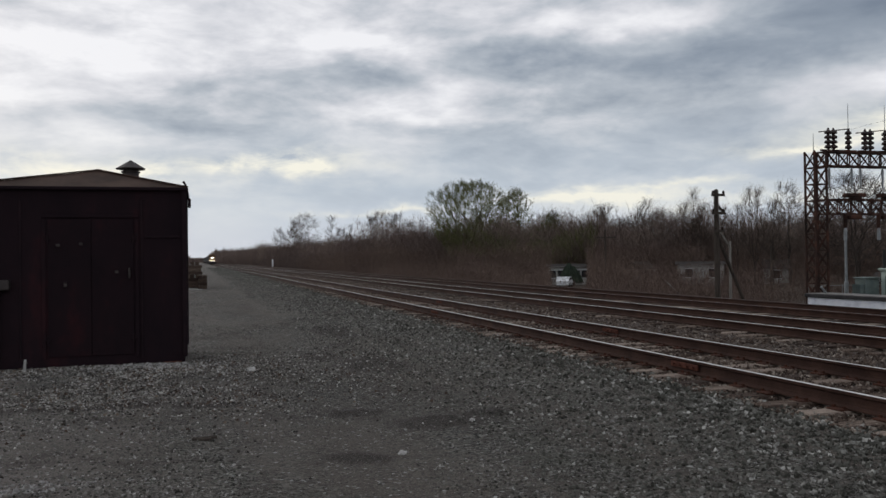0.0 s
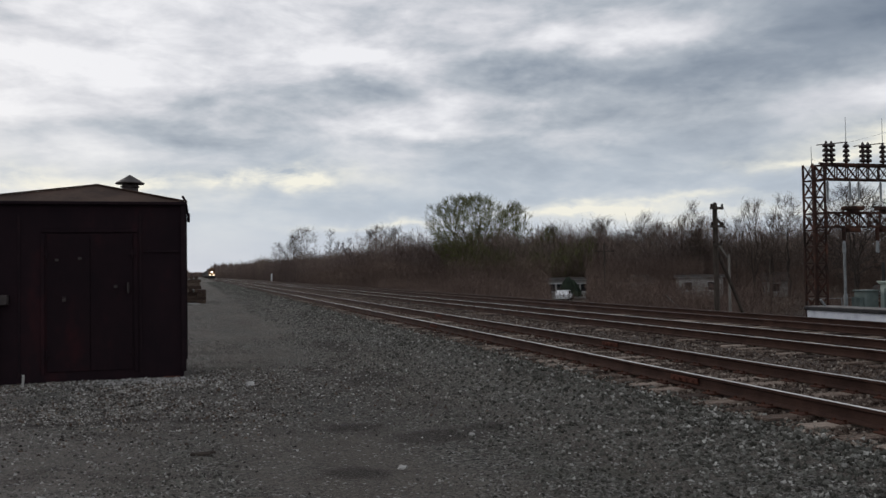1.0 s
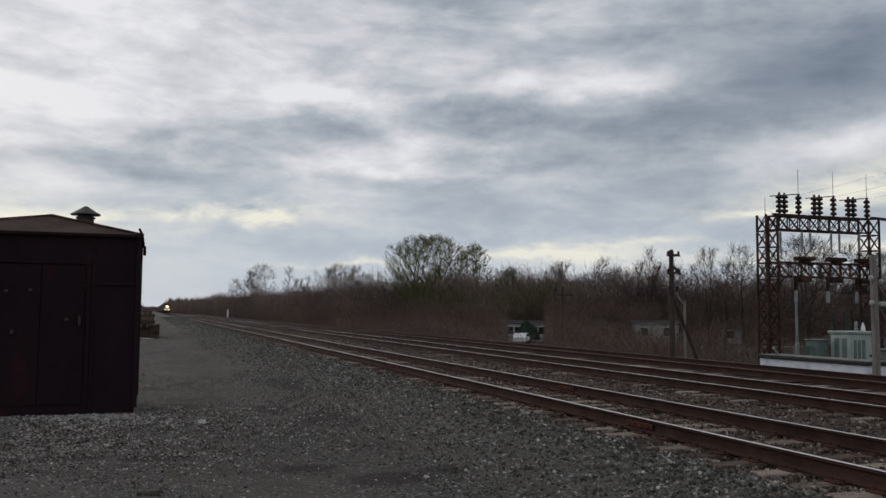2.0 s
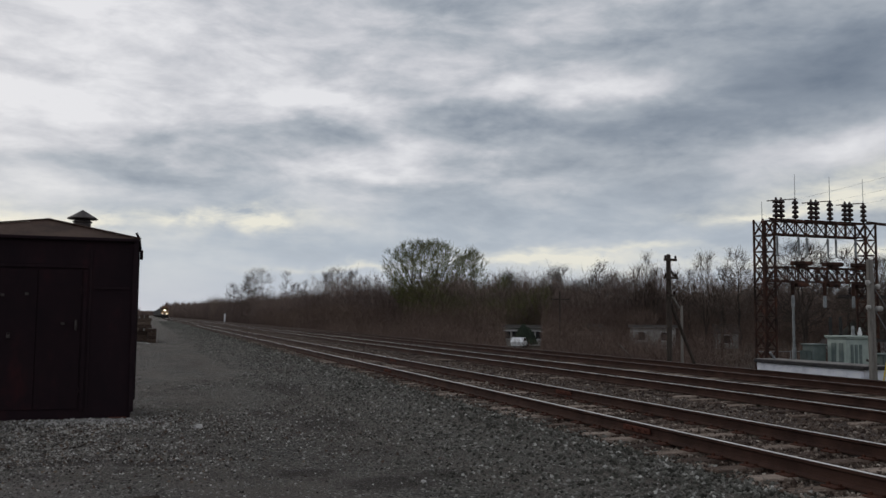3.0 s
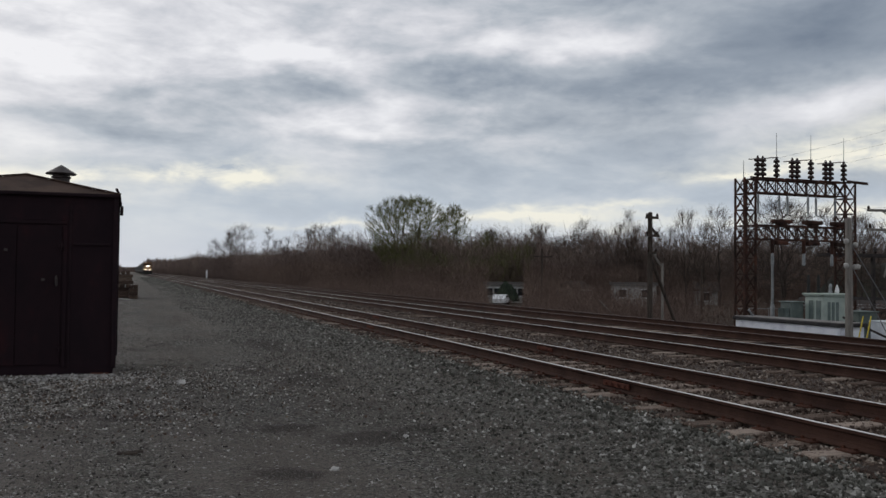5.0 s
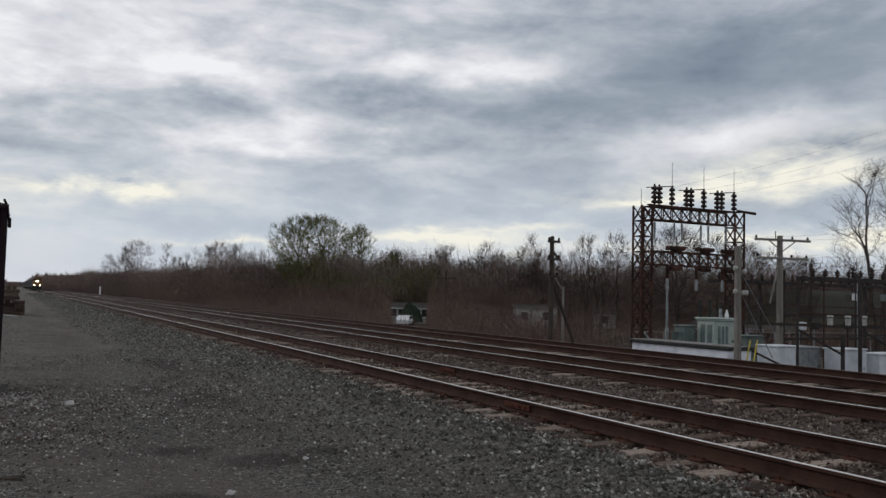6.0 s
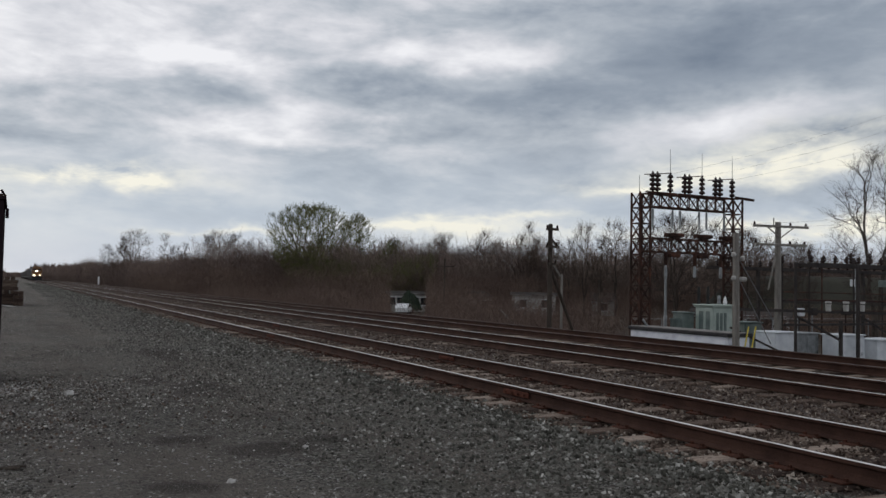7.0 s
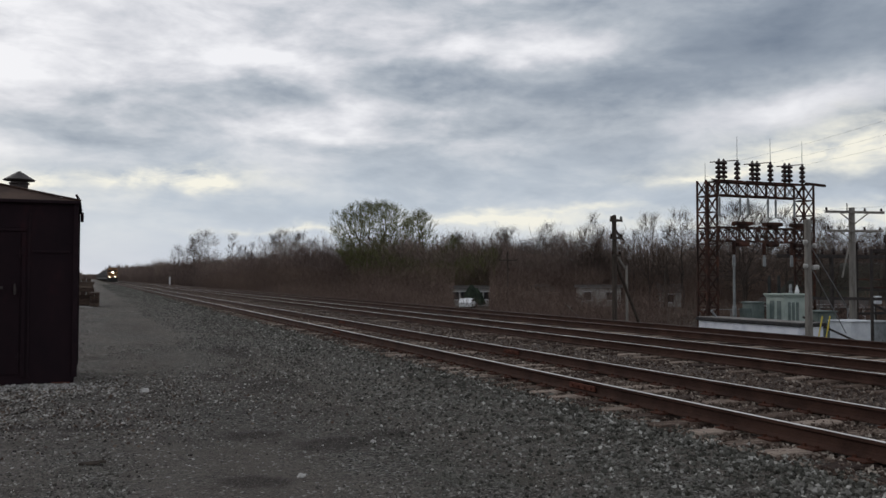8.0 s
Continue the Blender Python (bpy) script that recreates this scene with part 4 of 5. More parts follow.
def build_hut():
    """A low white-walled switch house whose long wall runs with the line."""
    y0, y1, x0, x1, zr = 29.9, 36.9, 29.65, 31.0, -0.40
    hu = thing("switch_house", "low white block switch house with a dark flat roof", "building", ((x0 + x1) / 2, (y0 + y1) / 2, LOW))
    w, d, h = x1 - x0, y1 - y0, zr - LOW
    for nm, b in (("wall", (-w / 2 + 0.1, 0, 0.2, d)), ("wall", (w / 2 - 0.1, 0, 0.2, d)), ("wall", (0, -d / 2 + 0.1, w - 0.41, 0.2)), ("wall", (0, d / 2 - 0.1, w - 0.41, 0.2))):
        part(nm, Geo().box(b[0], b[1], (h - 0.19) / 2, b[2], b[3], h - 0.19), "white_wall", hu, "peeling white painted wall")
    part("roof_slab", Geo().box(0, 0, h - 0.10, w + 0.25, d + 0.25, 0.17, bevel=0.03), "hut_roof", hu, "dark roof edge")
    part("roofing", Geo().box(0, 0, h - 0.01, w + 0.1, d + 0.1, 0.03), "roof_top", hu, "pale weathered roofing")
    part("vent_pipe", Geo().tube((-0.3, 2.6, h), (-0.6, 2.6, h + 0.35), 0.06, n=8), "galv", hu)
    bx = thing("blue_bin", "small dull blue bin beside the switch house", "bin", (29.2, 29.4, LOW))
    part("body", Geo().box(0, 0, 0.75, 0.75, 0.75, 1.5, bevel=0.04), "blue", bx)
    part("lid", Geo().box(0, 0, 1.53, 0.82, 0.82, 0.08, bevel=0.03), "black", bx)


build_hut()


def cabinet(x, y, w, d, top, mat, label, fins=0, name="equipment_cabinet", base=None, hood=True):
    base = LOW if base is None else base
    c = thing(name, label, "electrical cabinet", (x, y, base))
    h = top - base
    part("body", Geo().box(0, 0, h / 2, w, d, h, bevel=0.03), mat, c)
    if hood:
        part("hood", Geo().box(0, 0, h + 0.03, w + 0.14, d + 0.14, 0.08, bevel=0.03), mat, c)
    for k in range(max(1, int(w / 0.9))):
        n = max(1, int(w / 0.9))
        dx = -w / 2 + (k + 0.5) * w / n
        door = part("door", Geo().box(dx, -d / 2 - 0.012, h * 0.5, w / n - 0.07, 0.025, h - 0.2, bevel=0.008), mat, c)
        part("handle", Geo().box(dx + w / n * 0.35, -d / 2 - 0.04, h * 0.5, 0.03, 0.03, 0.2, bevel=0.006), "black", door)
    for k in range(fins):
        part("fin", Geo().box(-w / 2 - 0.14, -d / 2 + 0.15 + k * (d - 0.3) / max(1, fins - 1), h * 0.55, 0.26, 0.04, h * 0.7, bevel=0.01), mat, c)
    return c


def build_yard():
    tr = cabinet(33.75, 35.0, 1.5, 1.3, 0.66, "green_cab", "pale green transformer with louvred door", 0, "transformer")
    for k in range(3):
        part("louvre", Geo().box(-0.45 + 0.27 * k, -0.69, 2.35, 0.17, 0.03, 1.05, bevel=0.008), "green_dark", tr, "louvred panel")
    for k in range(2):
        part("side_louvre", Geo().box(-0.77, -0.3 + 0.5 * k, 2.4, 0.03, 0.3, 1.1, bevel=0.008), "green_dark", tr)
    part("top_hood", Geo().box(0.0, 0, 3.27, 1.75, 1.5, 0.10, bevel=0.03), "green_cab", tr)
    for k, (dx, dy) in enumerate(((-0.65, 0.5), (0.0, 0.5), (0.6, 0.3))):
        part("bushing", Geo().lathe(dx, dy, [(0.09, 3.28), (0.10, 3.4), (0.075, 3.5), (0.09, 3.9 if k < 2 else 3.65), (0.06, 4.25 if k < 2 else 3.8)], 10), "black" if k < 2 else "galv", tr, "tall bushing")
    part("bushing", Geo().lathe(0.55, -0.2, [(0.08, 3.28), (0.12, 3.42), (0.07, 3.6), (0.03, 3.75)], 10), "white", tr, "white porcelain bushing")
    cabinet(32.65, 36.2, 0.8, 0.8, 0.30, "green_dark", "dull green radiator cabinet", 5)
    cabinet(36.6, 35.6, 1.3, 1.2, -0.2, "green_dark", "dark green cabinet behind the grey pole", 0)
    cabinet(34.9, 31.9, 1.5, 1.3, -0.52, "grey_cab", "light grey metal switch cabinet", 0)
    cabinet(36.7, 32.2, 1.8, 1.3, -0.6, "galv", "wide dull grey metal switch cabinet", 0)
    cabinet(38.4, 30.7, 1.7, 1.2, -0.62, "grey_cab", "pale grey switch cabinet behind steel posts", 0)
    cabinet(40.6, 30.3, 2.0, 1.3, -0.85, "grey_cab", "pale grey switch cabinet in the yard", 0)
    cabinet(42.9, 31.5, 1.2, 1.2, -1.0, "grey_cab", "small pale switch cabinet", 0)
    # low bus structure: two rows of posts with long beams, insulators on top
    bus = thing("bus_structure", "low rusty steel bus structure with rows of insulators", "steel frame", (0, 0, 0))
    zb = 2.98
    for x, y, top, w in ((33.7, 29.6, 3.0, 0.12), (36.6, 29.4, 0.2, 0.16), (38.3, 29.75, 3.05, 0.16), (40.7, 29.0, 0.3, 0.16), (43.2, 31.2, 3.0, 0.14), (48.3, 31.4, 3.0, 0.14), (52.0, 40.0, 3.0, 0.2), (42.2, 40.0, 3.0, 0.2)):
        part("post", Geo().box(x, y, (top + LOW) / 2, w, w, top - LOW, bevel=0.02), "dark_steel", bus)
    for y0, xa, xb in ((31.3, 36.6, 56.0), (40.0, 38.6, 64.0)):
        g = Geo()
        g.beam((xa, y0, zb), (xb, y0, zb), 0.14, 0.22)
        g.beam((xa, y0 + 0.7, zb), (xb, y0 + 0.7, zb), 0.14, 0.22)
        for k in range(16):
            x = xa + (xb - xa) * k / 15
            g.beam((x, y0, zb), (x, y0 + 0.7, zb), 0.08)
        part("bus_beam", g, "dark_steel", bus)
        for k in range(int((xb - xa) / 0.9)):
            g = Geo()
            disc_stack(g, xa + 0.4 + 0.9 * k, y0 + 0.2, zb + 0.12, 2, 0.15, 0.14)
            part("insulator", g, "insul", bus)
    g = Geo()
    g.beam((33.5, 30.2, -0.05), (52.0, 31.0, -0.05), 0.10, 0.12)
    g.beam((33.5, 30.2, 1.05), (56.0, 31.0, 0.75), 0.05, 0.05)
    g.beam((34.0, 33.6, 0.6), (56.0, 34.2, 0.2), 0.12, 0.16)
    part("lower_rail", g, "dark_steel", bus)
    for a, b in (((30.9, 31.0, -0.2), (34.6, 29.6, -2.0)), ((33.8, 29.6, 0.4), (36.6, 29.4, -0.8)), ((38.4, 29.7, 0.4), (40.6, 29.0, -0.9)), ((41.0, 29.0, -2.2), (42.9, 30.0, -0.6))):
        part("brace", Geo().beam(a, b, 0.09), "dark_steel", bus)
    for x in (39.6, 41.0, 42.3):
        can = part("arrester_can", Geo().lathe(x, 32.6, [(0.13, 0.55), (0.14, 0.6), (0.14, 0.9), (0.17, 0.92), (0.17, 1.05), (0.14, 1.09)], 12), "pale", bus, "pale cylindrical can", smooth=False)
    for x in (40.0, 41.5, 43.0, 45.0, 46.5):
        g = Geo()
        disc_stack(g, x, 31.5, zb + 0.12, 3, 0.15, 0.16)
        g.tube((x, 31.5, zb + 0.5), (x + 0.25, 31.5, zb + 1.0), 0.025)
        g.tube((x - 0.2, 31.5, zb + 0.65), (x + 0.4, 31.5, zb + 0.6), 0.02)
        part("switch", g, "insul", bus)
    rng = random.Random(8)
    for k in range(16):
        x, y = 39.5 + 1.15 * k, 36.0 + rng.uniform(-1.5, 3.5)
        top = rng.choice((0.4, 1.0, 2.2, 3.2, 3.6))
        post = part("thin_post", Geo().tube((x, y, LOW), (x, y, top), 0.045, n=6), rng.choice(("dark_steel", "galv", "lattice")), bus)
        if top < 2.5:
            part("switch_box", Geo().box(x, y - 0.05, top, 0.5, 0.35, 0.45, bevel=0.03), rng.choice(("grey_cab", "dark_steel", "green_dark")), post)
        else:
            g = Geo()
            disc_stack(g, x, y, top, 2, 0.12, 0.16)
            g.tube((x - 0.5, y, top + 0.4), (x + 0.6, y, top + 0.5), 0.02, n=5)
            part("insulator", g, "insul", post)
    for k in range(7):
        y, z = 33.0 + 0.9 * k, rng.uniform(-0.4, 2.4)
        part("bus_bar", Geo().tube((37.5 + 0.5 * k, y, z), (56.0, y + 0.6, z - 0.1), 0.03, n=6), rng.choice(("dark_steel", "lattice")), bus)
    # chain fence behind
    fe = thing("yard_fence", "grey steel mesh fence round the substation", "fence", (0, 0, 0))
    for k in range(10):
        x = 37 + 2.6 * k
        part("fence_post", Geo().tube((x, 46.0, LOW), (x, 46.0, LOW + 2.1), 0.03, n=6), "galv", fe)
    g = Geo()
    for z in (0.1, 2.05):
        g.tube((37, 46, LOW + z), (60.4, 46, LOW + z), 0.02, n=4)
    part("fence_rail", g, "galv", fe)


build_yard()


def build_yard_poles():
    x, y, top = 29.3, 29.05, 4.2
    base = ground_z(x, y)
    p = thing("grey_pole", "pale grey weathered wooden pole with small brackets", "utility pole", (x, y, base))
    h = top - base
    part("pole", Geo().tube((0, 0, -0.2), (-0.02, 0, h), 0.17, 0.14, 12), "pole_grey", p)
    for dx, dz in ((-0.28, -1.0), (0.26, -1.15), (-0.28, -2.05), (0.38, -2.1), (0.22, -2.1)):
        b = part("bracket", Geo().tube((0, -0.1, h + dz), (dx, -0.12, h + dz), 0.025), "galv", p)
        part("bracket_insulator", Geo().lathe(dx, -0.12, [(0.06, h + dz - 0.12), (0.1, h + dz - 0.05), (0.1, h + dz + 0.06), (0.05, h + dz + 0.1)], 8), "pale", b, "pale porcelain insulator")
    for dx, dy in ((0.35, 0.3), (0.85, 0.35)):
        gd = thing("guy_guard", "yellow plastic guy wire guard", "guy guard", (x + dx, y + dy - 0.5, 0))
        part("guard", Geo().tube((-0.22, 0, -1.75), (0.22, 0, -0.05), 0.03, n=8), "yellow", gd)
    for a, b in (((x + 0.1, y, 3.1), (x + 2.7, y + 0.4, 0.3)), ((x + 0.1, y, 2.2), (x + 2.6, y + 0.4, -0.9))):
        tagged(part("guy_wire", Geo().tube(a, b, 0.022, n=4), "wire_pale"), "pale steel guy wire staying a pole", "guy wire")
    # double-crossarm pole
    x, y, top = 37.35, 34.0, 5.36
    base = LOW
    t = thing("crossarm_pole", "weathered wooden utility pole with two crossarms", "utility pole", (x, y, base))
    h = top - base
    part("pole", Geo().tube((0, 0, -0.2), (0, 0, h), 0.20, 0.15, 12), "pole_grey", t)
    for dz, l in ((-0.25, 3.6), (-1.25, 3.4)):
        arm = part("crossarm", Geo().box(0.05, -0.16, h + dz, l, 0.11, 0.13, rz=-9, bevel=0.01), "pole_grey", t)
        for s in (-1, 1):
            part("arm_brace", Geo().beam((0, -0.17, h + dz - 0.62), (s * 0.85, -0.17 - s * 0.13, h + dz - 0.05), 0.05), "pole_grey", arm)
        for k in (-0.46, 0.46, 0.18):
            g = Geo()
            insulator(g, k * l, -0.16 - k * l * 0.158, h + dz + 0.06, s=1.2)
            part("insulator", g, "insul", arm)
    part("conduit", Geo().tube((-0.35, -0.15, h - 1.9), (-0.95, -0.2, h - 3.7), 0.05, n=6), "pole_grey", t)
    part("pole_top_pin", Geo().tube((-0.5, -0.16, h - 0.2), (-0.5, -0.16, h + 0.2), 0.03), "insul", t)
    g = Geo()
    for (a, b, sag) in (((32.72, GY, GTOP + 1.15), (60, 27, 19), 1.0), ((35.05, GY, GTOP + 1.15), (62, 26, 18.5), 1.0), ((37.36, GY, GTOP + 1.15), (64, 25, 18), 1.0),
                        ((35.6, 34.3, 5.2), (75, 26, 11), 0.8), ((39.1, 33.7, 5.2), (77, 24, 11), 0.8), ((39.0, 33.7, 4.2), (75, 24, 9), 0.8),
                        ((30.6, GY, GTOP + 0.3), (37.3, 34, 5.0), 0.3)):
        g = Geo()
        wire(g, a, b, sag, 0.0055, 14)
        tagged(part("overhead_wire", g, "wire_pale"), "thin overhead power wire", "wire", group="overhead wires")


build_yard_poles()


# ---- trees ----
def cone(g, p, q, r):
    d = (q - p).normalized()
    a = d.orthogonal().normalized() * r
    b = d.cross(a).normalized() * r
    g.add([p + a, p - a * 0.5 + b * 0.87, p - a * 0.5 - b * 0.87, q], [(0, 1, 3), (1, 2, 3), (2, 0, 3)])


def limbs(rng, tr, cr, p, tips, r, style):
    """Forks from p towards groups of twig tips until every tip has its branch."""
    if len(tips) == 1:
        q = tips[0]
        cone(cr, p, q, max(r, style["thin"] * 1.3))
        d = (q - p).normalized()
        for _ in range(style["twigs"]):
            s = p.lerp(q, rng.uniform(0.05, 0.85))
            e = Vector((rng.uniform(-1, 1), rng.uniform(-1, 1), rng.uniform(-0.3, 0.7) + style["rise"])).normalized()
            f = s + (d * 0.6 + e * 0.8).normalized() * style["twig"] * rng.uniform(0.5, 1.3)
            cone(cr, s, f, style["thin"])
            for _ in range(style["fine"]):
                s2 = s.lerp(f, rng.uniform(0.2, 0.8))
                g2 = (d * 0.6 + Vector((rng.uniform(-1, 1), rng.uniform(-1, 1), rng.uniform(-0.3, 0.8))).normalized()).normalized()
                cone(cr, s2, s2 + g2 * style["twig"] * rng.uniform(0.3, 0.7), style["thin"] * 0.8)
        return
    # two tips far from one another draw the rest to them
    a = max(tips, key=lambda v: (v - tips[0]).length)
    b = max(tips, key=lambda v: (v - a).length)
    one = [v for v in tips if (v - a).length <= (v - b).length]
    two_ = [v for v in tips if (v - a).length > (v - b).length]
    for group in (one, two_):
        if not group:
            continue
        c = sum(group, Vector()) / len(group)
        k = len(group) / len(tips)
        reach = style["reach"] * rng.uniform(0.8, 1.2)
        q = p + (c - p) * (reach if len(group) > 1 else 0.5)
        q.z -= style["sag"] * (q - p).length
        r2 = max(r * k ** 0.42, style["thin"] * 1.2)
        mid = p.lerp(q, 0.5) + Vector((rng.uniform(-1, 1), rng.uniform(-1, 1), rng.uniform(-0.5, 1.0))) * (q - p).length * 0.10
        g, n = (tr, 5) if r2 > 0.05 else (cr, 3)
        g.tube(p, mid, r2, r2 * 0.94, n, caps=False)
        g.tube(mid, q, r2 * 0.94, r2 * 0.88, n, caps=False)
        limbs(rng, tr, cr, q, group, r2 * 0.92, style)


def crown_tips(rng, count, h, w, foot, belly, lobes):
    """Tips inside a crown: foot is the share of height without limbs, belly the height of its widest part."""
    out = []
    while len(out) < count:
        f = rng.random()
        a = rng.uniform(0, 6.283)
        wide = math.sin(math.pi * min(1.0, f ** belly * 0.93 + 0.04)) ** 0.55
        bump = 1.0 + lobes * noise.noise((math.cos(a) * 1.3, math.sin(a) * 1.3, f * 2.2 + h))
        rr = w / 2 * wide * bump * rng.random() ** 0.5
        out.append(Vector((math.cos(a) * rr, math.sin(a) * rr, h * (foot + (1 - foot) * f * (0.86 + 0.14 * bump)))))
    return out


def tree_proto(name, label, seed, h, w, r, count, foot=0.33, belly=0.75, lobes=0.5, crown_mat="twig", stems=1, **style):
    rng = random.Random(seed)
    set_ = dict(thin=0.014, twigs=5, twig=1.3, fine=1, rise=0.35, reach=0.36, sag=0.0)
    set_.update(style)
    t = thing(name, label, "tree", (0, 0, -500))
    tr, cr = Geo(), Geo()
    tips = crown_tips(rng, count, h, w, foot, belly, lobes)
    for s in range(stems):
        mine = [v for v in tips if int((math.atan2(v.y, v.x) / 6.2832 + 0.5) * stems * 0.9999) == s]
        if not mine:
            continue
        c = sum(mine, Vector()) / len(mine)
        fork = Vector((c.x * 0.12 + rng.uniform(-0.1, 0.1), c.y * 0.12, h * foot * rng.uniform(0.6, 0.95)))
        p0 = Vector((c.x * 0.05, c.y * 0.05, -0.3))
        mid = p0.lerp(fork, 0.55) + Vector((rng.uniform(-1, 1), rng.uniform(-1, 1), 0)) * 0.02 * h
        tr.tube(p0, mid, r * 1.15, r * 0.95, 8, caps=False)
        tr.tube(mid, fork, r * 0.95, r * 0.85, 8, caps=False)
        limbs(rng, tr, cr, fork, mine, r * 0.85, set_)
    part("trunk", tr, "bark", t, clean=False)
    part("crown", cr, crown_mat, t, "leafless twig crown" if crown_mat == "twig" else "budding yellow-green twig crown", clean=False)
    return t


PROTOS = [tree_proto("bare_tree", "tall leafless grey-brown deciduous tree", 11, 12.0, 5.6, 0.15, 170, 0.3, 1.0),
          tree_proto("bare_tree", "slender leafless deciduous tree", 12, 13.0, 3.6, 0.12, 110, 0.3, 0.9),
          tree_proto("bare_tree", "broad round leafless deciduous tree", 13, 11.0, 8.0, 0.18, 240, 0.26, 1.0, 0.4),
          tree_proto("bare_tree", "forked leafless deciduous tree", 14, 11.5, 5.0, 0.11, 150, 0.26, 1.1, 0.6, stems=2)]
WILLOW = tree_proto("willow_tree", "broad round-crowned willow with greenish budding twigs", 21, 17.6, 17.0, 0.36, 1250, 0.24, 1.25, 0.35, "willow", 3,
                    thin=0.021, twigs=6, twig=1.25, fine=2, rise=0.3, reach=0.33)
SIDE_WILLOW = tree_proto("willow_tree", "narrow willow with greenish budding twigs", 22, 16.8, 8.0, 0.24, 420, 0.22, 1.2, 0.4, "willow", 2,
                         thin=0.020, twigs=6, twig=1.2, fine=2, rise=0.3, reach=0.35)
BIG = tree_proto("bare_tree", "large leafless tree behind the substation", 31, 15.0, 9.0, 0.26, 260, 0.20, 1.0, 0.5, "twig", 2, thin=0.010, twigs=5, twig=1.5, fine=2)


def plant(proto, x, y, s, rz):
    z = ground_z(x, y) if y < 700 else 0
    ob = copy_thing(proto, pose(x, y, z, 0, 0, rz))
    ob.scale = (s, s, s)
    return ob


def plant_high(proto, x, y, high, rz):
    """Plants a tree whose top stands that many metres over its foot."""
    tall = max(v.co.z for part_ in proto.children for v in part_.data.vertices)
    return plant(proto, x, y, high / tall, rz)


# the edge of the woods beyond the line
EDGE = [(19.5, 760), (23, 470), (27, 330), (31, 230), (36, 165), (44, 138), (56, 122), (72, 112), (92, 104), (118, 96), (150, 86), (190, 70)]


def on_edge(u, back):
    """A place a share u along the edge of the woods, and metres behind it."""
    k = min(len(EDGE) - 2, int(u * (len(EDGE) - 1)))
    f = u * (len(EDGE) - 1) - k
    (x0, y0), (x1, y1) = EDGE[k], EDGE[k + 1]
    dx, dy = x1 - x0, y1 - y0
    l = math.hypot(dx, dy)
    return x0 + dx * f - dy / l * back, y0 + dy * f + dx / l * back


# trees that stand out over the woods: kind, x, y, height
TALL = [(0, 29.8, 328.7, 17.2), (2, 35.1, 297.9, 21.2), (0, 31.4, 288.3, 18.4), (1, 40.2, 267.0, 18.9), (1, 44.0, 256.3, 15.6),
        (3, 41.9, 258.6, 14.7), (2, 46.4, 220.2, 17.6), (0, 47.7, 209.6, 16.5), (3, 44.6, 225.6, 16.7), (0, 45.1, 184.6, 13.4),
        (0, 64.6, 133.1, 12.9), (3, 65.2, 130.6, 13.6), (0, 68.2, 122.2, 13.9), (1, 71.6, 114.4, 15.0), (1, 71.0, 116.0, 13.0),
        (1, 72.2, 112.9, 12.5), (0, 70.7, 120.8, 12.1), (3, 73.1, 101.4, 14.1), (0, 74.7, 96.5, 14.4), (3, 74.4, 99.2, 12.1),
        (2, 78.4, 88.2, 14.6), (0, 79.2, 82.0, 13.6), (2, 79.6, 78.8, 12.3), (0, 66.1, 125.7, 11.1), (1, 72.7, 107.8, 11.5),
        (1, 72.9, 105.2, 11.9), (0, 74.7, 91.3, 11.9), (2, 76.6, 71.8, 10.9), (0, 75.1, 66.0, 10.0), (1, 55.5, 128.5, 12.3),
        (1, 47.3, 163.3, 11.6)]


def build_woods():
    rng = random.Random(5)
    for k in range(90):
        u, back = (k + rng.random()) / 90, rng.uniform(2, 26)
        x, y = on_edge(u, back)
        tall = 0.98 if u < 0.35 else 0.90
        plant(rng.choice(PROTOS), x, y, tall * rng.uniform(0.62, 0.95), rng.uniform(0, 360))
    for kind, x, y, high in TALL:
        plant_high(PROTOS[kind], x, y, high, rng.uniform(0, 360))
    plant_high(WILLOW, 46.6, 146.0, 18.6, 20)
    plant_high(SIDE_WILLOW, 54.6, 144.0, 17.4, 130)
    plant_high(SIDE_WILLOW, 57.6, 134.5, 12.2, 250)
    plant_high(BIG, 63.5, 47.6, 16.8, 40)
    plant_high(BIG, 72.5, 46.0, 15.5, 160)
    plant_high(PROTOS[2], 53.0, 60.0, 11.5, 10)
    plant_high(PROTOS[0], 63.0, 61.0, 10.5, 70)
    plant_high(PROTOS[3], 72.0, 62.0, 9.5, 170)
    for proto in PROTOS + [WILLOW, SIDE_WILLOW, BIG]:
        for o in list(proto.children_recursive) + [proto]:
            bpy.data.objects.remove(o)


build_woods()


